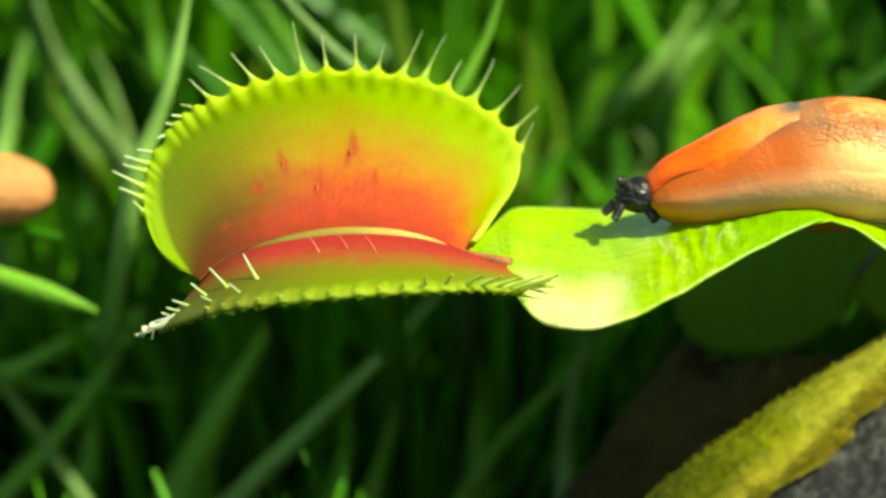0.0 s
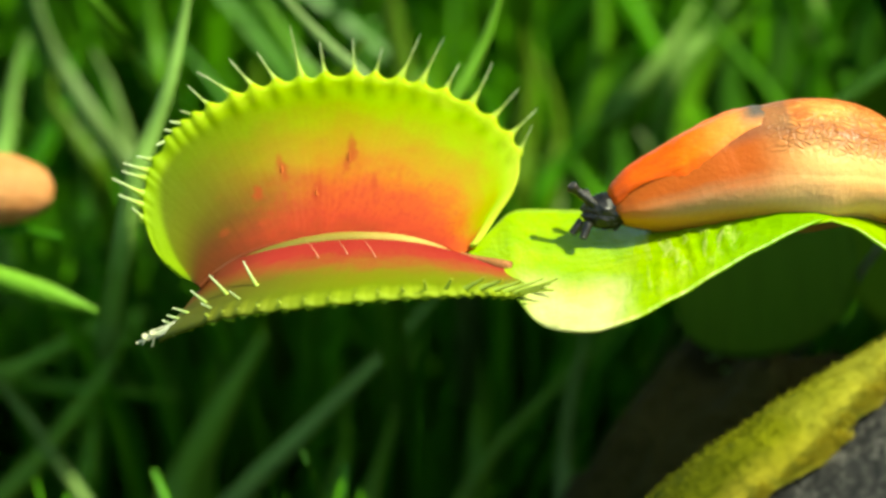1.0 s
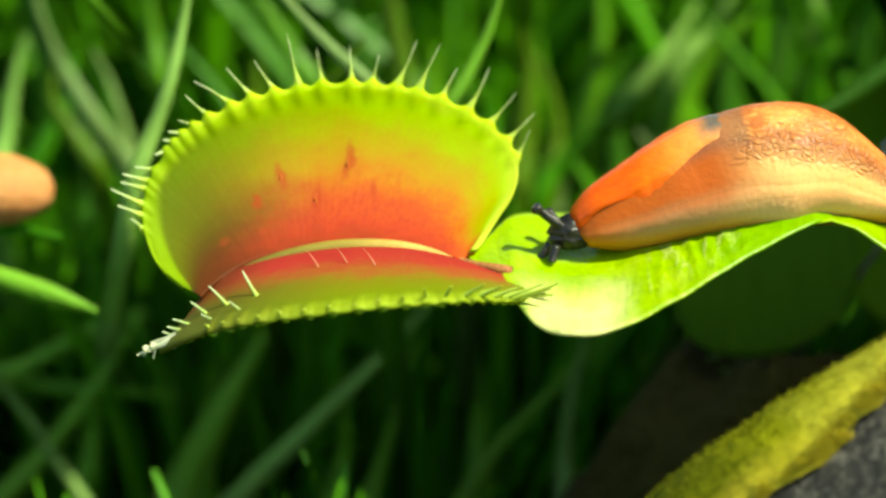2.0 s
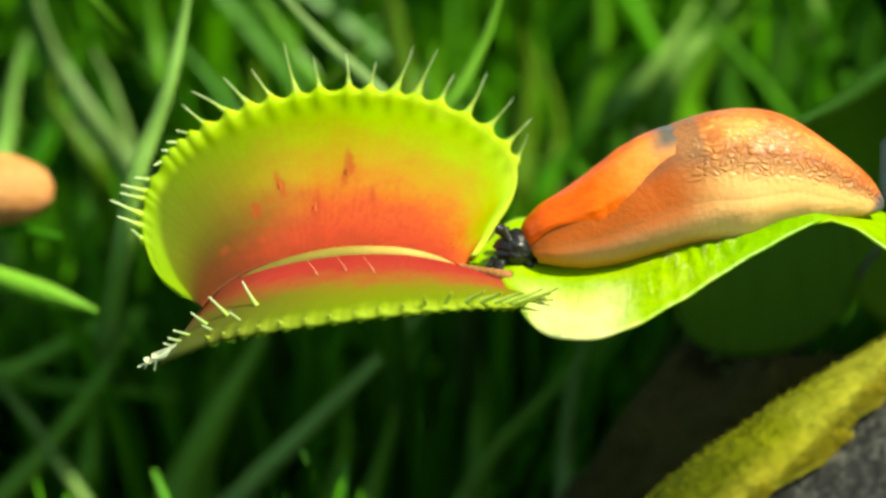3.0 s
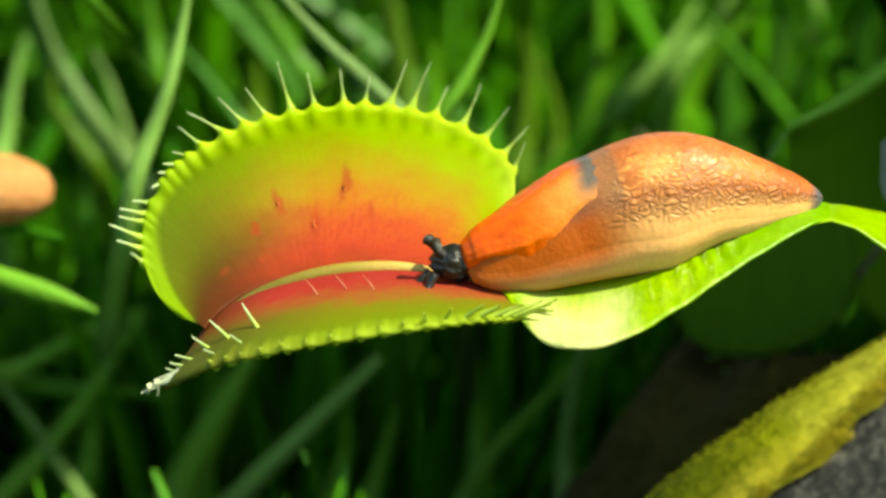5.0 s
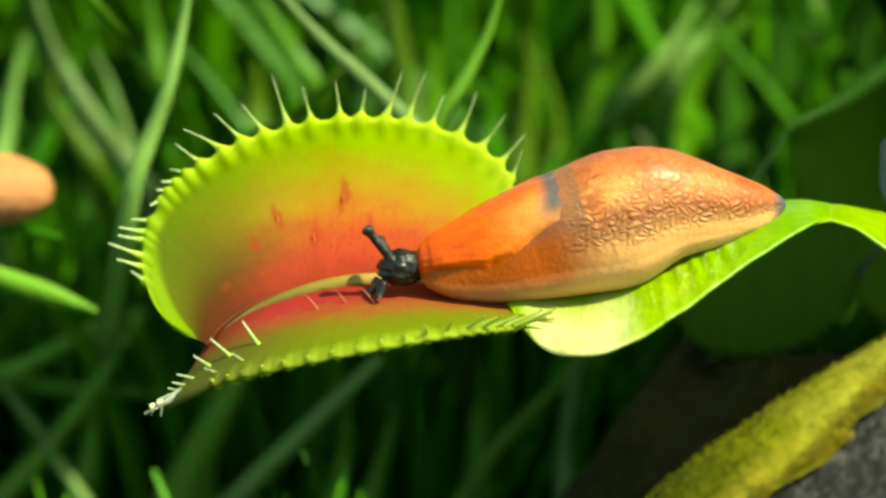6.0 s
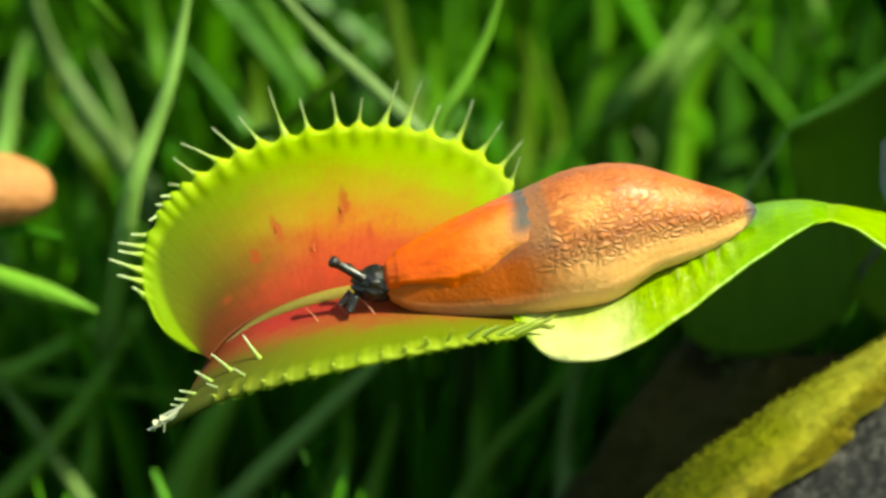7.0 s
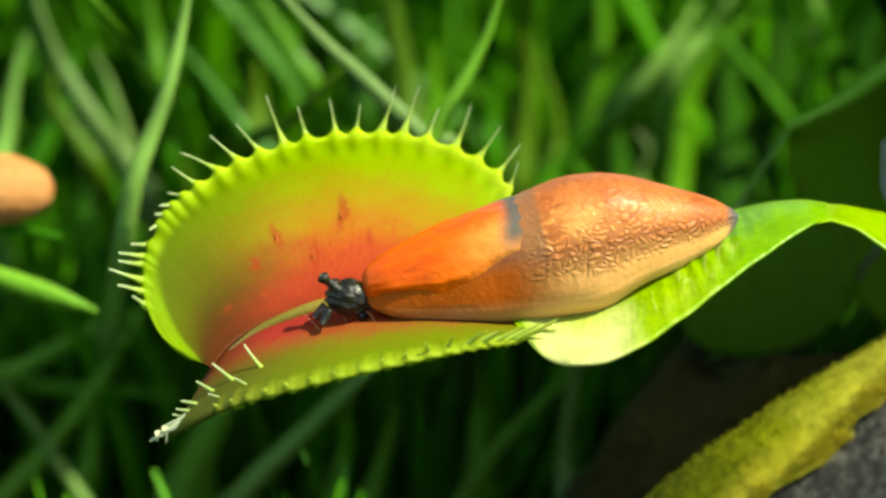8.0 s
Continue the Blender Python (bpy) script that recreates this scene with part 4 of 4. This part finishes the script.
shoot = make_blade([(600, 960, 20), (570, 880, 19), (546, 825, 18), (534, 793, 18)], 0.0005, M_DEEP, "thin grass shoot with a pale tip")
verts, faces = ribbon([world_at(545, 822, 17.9), world_at(539, 806, 17.9), world_at(533, 790, 17.9)], 0.0006, 0.3, 12)
hold(new("shoot_tip", mesh_of("shoot_tip", verts, faces, None, M_SUNNY)), shoot, "pale yellow-green tip")


def make_lawn():
    """The mass of grass: many folded blades, thick round the plant and thinner far out."""
    rng = random.Random(7)
    kinds, shape = [], None
    for i in range(60):
        lean, a = rng.uniform(0.05, 0.7), rng.uniform(0, 6.28)
        dx, dy = math.cos(a) * lean, math.sin(a) * lean
        p = [Vector((0, 0, -0.04)), Vector((dx * 0.25, dy * 0.25, 0.42)), Vector((dx * 0.6, dy * 0.6, 0.78)), Vector((dx, dy, rng.uniform(0.92, 1.1)))]
        vs, shape = ribbon(p, rng.uniform(0.045, 0.095), 0.3, 9, rng.uniform(-0.9, 0.9), 0.14, (rng.uniform(-1, 1), rng.uniform(-1, 1), 0.2))
        kinds.append(np.array([tuple(v) for v in vs]))
    shape = np.array(shape)
    verts, faces, base = [], [], 0
    spots, slim = [], []
    for n in range(3000):
        y = rng.uniform(0.082, 0.185)
        spots.append((rng.uniform(-0.16, 0.2), y, 0.0501 + (0.012 - 0.2 * (y - 0.062)) * rng.uniform(0.0, 1) if y < 0.1 else rng.uniform(0.022, 0.042)))
    for n in range(4500):
        y = rng.uniform(0.185, 0.36)
        spots.append((rng.uniform(-0.22, 0.25), y, rng.uniform(0.080, 0.116)))
    for n in range(135):
        x = rng.uniform(-0.13, 0.16)
        if not -0.13 < x < 0.006 or rng.random() < 0.35:
            slim.append((x, rng.uniform(0.112, 0.185), rng.uniform(0.066, 0.090)))
    for n in range(12500):
        y = 0.19 + 1.3 * rng.random() ** 1.6
        spots.append((rng.uniform(-0.25 - 0.4 * y, 0.25 + 0.4 * y), y, rng.uniform(0.050, 0.105)))
    for n in range(9000):
        r, a = 0.17 + 2.4 * rng.random() ** 1.4, rng.uniform(0, 6.28)
        spots.append((r * math.cos(a), r * math.sin(a), rng.uniform(0.05, 0.10)))
    # low grass under the view, added to block sun from the background
    for n in range(3500):
        spots.append((rng.uniform(-0.13, 0.13), rng.uniform(-0.20, 0.015), rng.uniform(0.03, 0.046)))
    for n in range(3000):
        spots.append((rng.uniform(-0.09, -0.0), rng.uniform(-0.06, 0.015), rng.uniform(0.028, 0.046)))
    # taller grass off to the right, added to block more sun
    for n in range(3200):
        y = rng.uniform(-0.09, 0.11)
        spots.append((rng.uniform(0.07 + 0.3 * max(0.0, y), 0.22), y, rng.uniform(0.0701, 0.11)))
    for x, y, h in spots:
        if abs(x) < 0.09 and -0.17 < y < 0.07 and h > 0.05:
            continue
        if -0.01 < x < 0.07 and -0.06 < y < 0.07 and h < 0.1:
            continue
        k = kinds[rng.randrange(60)]
        a = rng.uniform(0, 6.28)
        if (y < 0.14 and h > 0.05) or h > 0.1:
            # near the trap the blades lean away from it
            k = k * np.array([1 if x < 0.06 else 0.18, 0.35, 1])
            a = rng.uniform(-0.5, 0.5)
        ca, sa = math.cos(a), math.sin(a)
        q = np.stack([k[:, 0] * ca - k[:, 1] * sa, k[:, 0] * sa + k[:, 1] * ca, k[:, 2]], 1) * h + np.array([x, y, 0])
        verts.append(q)
        faces.append(shape + base)
        base += len(q)
    # a few taller blades lean across each other behind the plant
    for x, y, h in slim:
        k = kinds[rng.randrange(60)] * np.array([1.0, 1.0, 1.0])
        k[:, 0] += rng.uniform(-0.5, 0.5) * k[:, 2] ** 1.3
        verts.append(k * h * np.array([1, 0.6, 1]) + np.array([x, y, 0]))
        faces.append(shape + base)
        base += len(k)
    # longer grass beside the plant, bowed over towards it, out of view: added as shade
    bowed = []
    for i in range(12):
        vs, shape2 = ribbon([Vector((0, 0, -0.04)), Vector((-0.06, 0, 0.55)), Vector((-0.32, rng.uniform(-0.06, 0.06), 0.95)),
                             Vector((-0.62, rng.uniform(-0.1, 0.1), 1.0)), Vector((-0.90, rng.uniform(-0.08, 0.12), rng.uniform(0.90, 1.0)))],
                            rng.uniform(0.04, 0.06), 0.25, 9, rng.uniform(-0.4, 0.4), 0.1, (rng.uniform(-0.3, 0.3), -0.4, 1.0))
        bowed.append(np.array([tuple(v) for v in vs]))
    # this row keeps the sun off the low background
    for n in range(236):
        h = rng.uniform(0.118, 0.140)
        q = bowed[rng.randrange(12)] * h + np.array([rng.uniform(0.060, 0.19), rng.uniform(0.040, 0.057), 0])
        verts.append(q)
        faces.append(shape + base)
        base += len(q)
    # this row keeps the sun off the mound and the dark leaf
    for n in range(170):
        h = rng.uniform(0.120, 0.138)
        q = bowed[rng.randrange(12)] * h + np.array([rng.uniform(0.142, 0.21), rng.uniform(0.0065, 0.042), 0])
        verts.append(q)
        faces.append(shape + base)
        base += len(q)
    verts, faces = np.vstack(verts), np.vstack(faces)
    g = new("grass", mesh_of("grass", verts.tolist(), faces.tolist(), None, M_GRASS))
    tagged(g, "dense green lawn grass, deeply shaded between the blades", "grass", kind="stuff")


make_lawn()


# ---------------------------------------------------------------- around the plant
def lump(name, center, size, material, amp=0.18, freq=2.0, sub=5, seed=0.0):
    """A rough rounded mass; its underside is sunk in the soil."""
    bm = bmesh.new()
    bmesh.ops.create_icosphere(bm, subdivisions=sub, radius=1.0)
    for v in bm.verts:
        d = v.co.normalized()
        k = 1 + amp * noise.noise(d * freq + Vector((seed, 0, 0))) + amp * 0.4 * noise.noise(d * freq * 3 + Vector((0, seed, 0)))
        k += amp * 0.12 * noise.noise(d * freq * 11)
        v.co = Vector((d.x * size[0] * k, d.y * size[1] * k, d.z * size[2] * k))
    me = bpy.data.meshes.new(name)
    bm.to_mesh(me)
    bm.free()
    me.polygons.foreach_set("use_smooth", [True] * len(me.polygons))
    me.materials.append(material)
    ob = new(name, me)
    ob.location = center
    return ob


def make_mossy_stone():
    """A rough stone with a shaggy cap of moss."""
    stone = new("mossy_stone")
    stone.location = (0.0453, -0.015, 0)
    tagged(stone, "dark grey stone capped with yellow fuzzy moss", "stone")
    lean = pose(0.0004, 0, 0.0408, 0, -33.0, 0)
    body = lump("stone", (0, 0, 0), (0.045, 0.012, 0.040), M_STONE, 0.05, 1.6, 6, 2.0)
    hold(body, stone)
    body.matrix_basis = lean
    rng = random.Random(3)
    co = [v.co.copy() for v in body.data.vertices]
    no = [v.normal.copy() for v in body.data.vertices]

    def mossy(i):
        p = co[i]
        edge = -0.0040 + 0.16 * (p.x + 0.008) + 0.0009 * noise.noise(p * 300) + 0.0007 * noise.noise(p * 900)
        return p.y > edge and p.z > 0.0
    keep = [i for i in range(len(co)) if mossy(i)]
    here = {k: n for n, k in enumerate(keep)}
    verts = [co[k] + no[k] * (0.0006 + 0.00022 * noise.noise(co[k] * 300) + 0.00014 * noise.noise(co[k] * 1500)) for k in keep]
    faces = [tuple(here[k] for k in f.vertices) for f in body.data.polygons if all(k in here for k in f.vertices)]
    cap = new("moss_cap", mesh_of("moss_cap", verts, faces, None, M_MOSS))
    hold(cap, stone, "yellow-green velvety moss")
    cap.matrix_basis = lean
    hv, hf = [], []
    fringe = [f for f in faces if co[keep[f[0]]].y - (-0.0040 + 0.16 * (co[keep[f[0]]].x + 0.008)) < 0.0011]
    for n in range(130000):
        shaggy = n % 4 == 0
        f = fringe[rng.randrange(len(fringe))] if shaggy else faces[rng.randrange(len(faces))]
        k = keep[f[0]]
        e, g = rng.random(), rng.random()
        p = verts[f[0]].lerp(verts[f[1]], e).lerp(verts[f[2]], g) - no[k] * 0.0003
        way = (no[k] + Vector((rng.uniform(-0.6, 0.6), rng.uniform(-0.6, 0.6), rng.uniform(-0.2, 0.6)))).normalized() * rng.uniform(0.0002, 0.0008) * (1.7 if shaggy else 1.0)
        side = way.cross(Vector((rng.uniform(-1, 1), rng.uniform(-1, 1), 1))).normalized() * 0.00003
        b = len(hv)
        hv += [p - side, p + side, p + way * 0.6 + side * 0.6, p + way, p + way * 0.6 - side * 0.6]
        hf += [(b, b + 1, b + 2, b + 4), (b + 4, b + 2, b + 3)]
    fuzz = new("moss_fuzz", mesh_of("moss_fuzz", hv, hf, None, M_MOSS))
    tagged(hold(fuzz, stone), kind="stuff")
    fuzz.matrix_basis = lean
    return stone


make_mossy_stone()

mound = lump("soil_mound", (world_at(1380, 900, 40).x, world_at(1330, 900, 40).y, 0.0), (0.027, 0.022, 0.057), M_MOUND, 0.13, 2.0, 5, 5.0)
tagged(mound, "dark brown soil mound in the shade", "soil")


for place, size in (((0.02731, 0.03443, 0.05555), 0.6), ((0.02650, 0.03420, 0.05545), 0.45), ((0.02795, 0.03331, 0.05455), 0.6), ((0.02830, 0.03260, 0.05450), 0.4)):
    grit = lump("grit", place, (0.00050 * size, 0.0004 * size, 0.0006 * size), M_PALE, 0.3, 2.0, 2, place[0] * 1000)
    tagged(grit, "tiny pale crumb of grit on dark soil", "grit", "grit on the mound")


def make_dark_leaf():
    """A shaded oval leaf below the bend of the flytrap."""
    leaf = new("shaded_leaf")
    leaf.matrix_world = STAGE
    tagged(leaf, "deep green oval leaf in the shade of the flytrap", "leaf")

    def oval(u, v):
        a = (u - 0.5) * math.pi
        half = 140 * math.cos(a) ** 0.85 if abs(u - 0.5) < 0.4999 else 0.0
        p = at(1356 + 164 * math.sin(a), 492 + half * (2 * v - 1) - 24 * math.sin(a), 34 + 0.8 * (1 - math.sin(math.pi * v)))
        return p
    hold(new("leaf_face", sheet("leaf_face", lambda u, v: oval(u, 1 - v), 40, 18, M_DEEP, 0.0005)), leaf)
    foot = STAGE.inverted() @ Vector((0.066, 0.060, -0.003))
    hold(new("stalk", tube("stalk", curve([at(1440, 430, 35), at(1500, 450, 50), at(1570, 640, 60), foot]), lambda u: 0.0007, M_DEEP, 24, 8)), leaf)


make_dark_leaf()


def make_shade_sheet():
    """A broad dark sheet behind the bend of the stalk, in place of shaded grass."""
    leaf = new("shade_sheet")
    leaf.matrix_world = STAGE
    tagged(leaf, "broad dark green sheet standing in for shaded grass", "leaf")
    # leaf-shaped outline, added to darken the gap and cover lit lawn
    top = curve([at(1398, 230, 44), at(1470, 192, 45), at(1560, 132, 46), at(1700, 60, 48)])
    low = curve([at(1402, 300, 46), at(1440, 420, 47), at(1560, 570, 48), at(1720, 600, 49)])
    hold(new("leaf_face", sheet("leaf_face", lambda u, v: low(u).lerp(top(u), v) + Vector((0, 0.002 * math.sin(math.pi * v), 0)), 24, 12, M_SHADE_SHEET, 0.0005)), leaf)
    foot = STAGE.inverted() @ Vector((0.085, 0.062, -0.003))
    hold(new("stalk", tube("stalk", curve([at(1700, 200, 48), at(1800, 330, 49), at(1900, 900, 50), foot]), lambda u: 0.0010, M_SHADE_SHEET, 24, 8)), leaf)


make_shade_sheet()


def make_far_slug():
    """A second slug, out of focus, on a leaf at the edge of the view."""
    ob = lump("slug", world_at(-4, 336, 37), (0.0054, 0.0034, 0.0035), M_PEACH, 0.04, 1.5, 4, 1.0)
    tagged(ob, "pale orange slug resting among the grass", "slug")
    make_blade([(-260, 530, 42), (-120, 450, 39), (0, 405, 38), (110, 422, 37)], 0.0036, M_BLADE, "dark grass blade under the pale slug")


make_far_slug()


# ---------------------------------------------------------------- what moves
def motions():
    # the trap sinks about the bend of its leaf
    sink = [(0.0, 0.0), (0.5, 0.25), (1.0, 0.60), (1.5, 1.02), (2.2, 1.68), (3.0, 2.40), (3.5, 2.95), (4.0, 3.25), (4.5, 3.70),
            (5.2, 4.70), (6.0, 5.95), (6.5, 6.50), (7.0, 7.25), (7.5, 7.90), (8.0, 8.08)]
    for ob, more, slide in ((UPPER, 1.0, -6.0), (LOWER, 1.09, -20.0), (RIB, 1.0, -6.0), (WING, 0.93, -8.0), (JOINT, 1.0, -9.0)):
        rows = []
        for t, deg in sink:
            p = at(1455, 392)
            k = deg / 8.08
            rows.append((t, Matrix.Translation(p + Vector((slide * k * STEP, 0, 0))) @ pose(0, 0, 0, 0, -deg * more, 0) @ Matrix.Translation(-p)))
        walk(ob, rows)

    # the slug: neck, hind edge of the mantle, tail and depth
    line = [(0.0, 1145, 347, 1440, 286, 1800, 380, 2.0), (0.5, 1112, 354, 1408, 288, 1758, 384, 2.0), (1.0, 1083, 366, 1375, 291, 1715, 386, 1.8),
            (1.5, 1057, 390, 1338, 297, 1670, 384, 1.6), (2.2, 1000, 410, 1292, 306, 1617, 376, 1.2), (3.0, 930, 428, 1232, 318, 1562, 366, 0.8), (3.5, 890, 435, 1195, 327, 1527, 362, 0.4),
            (4.0, 880, 446, 1160, 336, 1510, 356, 0.2), (4.5, 860, 460, 1125, 352, 1490, 352, 0.0), (5.2, 805, 464, 1078, 378, 1440, 354, -0.4), (6.0, 742, 470, 1025, 404, 1390, 362, -0.8),
            (6.5, 705, 485, 992, 424, 1362, 364, -1.0), (7.0, 682, 497, 972, 436, 1338, 371, -1.0), (7.5, 655, 507, 963, 443, 1320, 377, -1.0),
            (8.0, 645, 512, 957, 448, 1305, 384, -1.0)]
    # how far the fore part sags, the hind part rises and the foot presses down
    when = (0, 0.5, 1, 1.5, 2.2, 3, 3.5, 4, 4.5, 5.2, 6, 6.5, 7, 7.5, 8)
    fore = (14, 13, 11, 10, 16, 24, 28, 26, 22, 16, 13, 13, 9, 5, 3)
    hind = (0, -2, -4, -6, -5, -3, -1, 0, -3, -9, -14, -16, -12, -8, -6)
    press = (7, 6, 5, 5, 8, 11, 12, 12, 10, 6, 3, 2, 1, 0, 0)
    moving = [(s, ob, False) for s, ob in PIECES] + [(s, ob, True) for s, ob in SOLES]
    tracks = {i: [] for i in range(len(moving))}
    for t, nx, ny, gx, gy, tx, ty, y in line:
        n, g, e = at(nx, ny, y), at(gx, gy, y), at(tx, ty, y)
        # a bow through the three places, the mantle's edge at 0.47 of the length
        k = 0.47
        c = (g - n * (1 - k) * (1 - k) - e * k * k) / (2 * k * (1 - k))
        roll = float(np.interp(t, (0, 1.5, 3, 4.5, 6, 8), (-20, -16, -6, 5, 12, 16)))
        sags = ((float(np.interp(t, when, fore)), 0.20, 0.15), (float(np.interp(t, when, hind)), 0.70, 0.13))
        for i, (s, ob, sole) in enumerate(moving):
            p = n * (1 - s) ** 2 + c * 2 * s * (1 - s) + e * s * s
            d = (c - n) * (1 - s) + (e - c) * s
            for sag, mid, wide in sags:
                bell = math.exp(-((s - mid) / wide) ** 2) * sag * STEP
                p.z -= bell
                d.z += bell * (s - mid) / wide ** 2
            if sole:
                p.z -= float(np.interp(t, when, press)) * math.sin(math.pi * min(1.0, s + 0.12)) ** 0.7 * STEP
            tracks[i].append((t, Matrix.Translation(p) @ pose(0, 0, 0, 0, -math.degrees(math.atan2(d.z, d.x)), 0) @ pose(0, 0, 0, roll)))
    for i, (s, ob, sole) in enumerate(moving):
        walk(ob, tracks[i])

    # head: place and nod; tips of the two eye stalks
    nod = [(0.0, 1126, 345, 10, 1094, 316, 1108, 322), (0.5, 1098, 354, 10, 1062, 322, 1080, 328), (1.0, 1066, 374, 4, 1007, 327, 1030, 338), (1.5, 1042, 398, -8, 970, 352, 998, 362),
           (2.2, 990, 416, 0, 930, 372, 950, 376), (3.0, 912, 438, 0, 880, 400, 890, 404), (3.5, 862, 448, 10, 866, 412, 872, 416), (4.0, 850, 458, 20, 862, 424, 866, 424),
           (4.5, 834, 462, 15, 820, 424, 828, 424), (5.2, 780, 466, 5, 728, 416, 744, 424), (6.0, 706, 474, 0, 646, 402, 668, 420), (6.5, 680, 486, 0, 614, 408, 640, 424),
           (7.0, 660, 502, 6, 583, 460, 610, 472), (7.5, 630, 518, 8, 566, 480, 590, 490), (8.0, 614, 526, 8, 566, 487, 588, 496)]
    depth = {r[0]: r[7] for r in line}
    rows, first, second = [], [], []
    for t, x, y, tilt, ax, ay, bx, by in nod:
        d = depth[t]
        m = Matrix.Translation(at(x, y, d)) @ pose(0, 0, 0, 0, tilt, 0)
        rows.append((t, m))
        for out, px, py, off in ((first, ax, ay, -0.9), (second, bx, by, 0.9)):
            tip = at(px, py, d + off * 1.2)
            way = tip - at(x, y, d + off * 0.6)
            out.append((t, m.inverted() @ aim(tip, way)))
    walk(HEAD, rows)
    walk(EYE_A, first)
    walk(EYE_B, second)


motions()
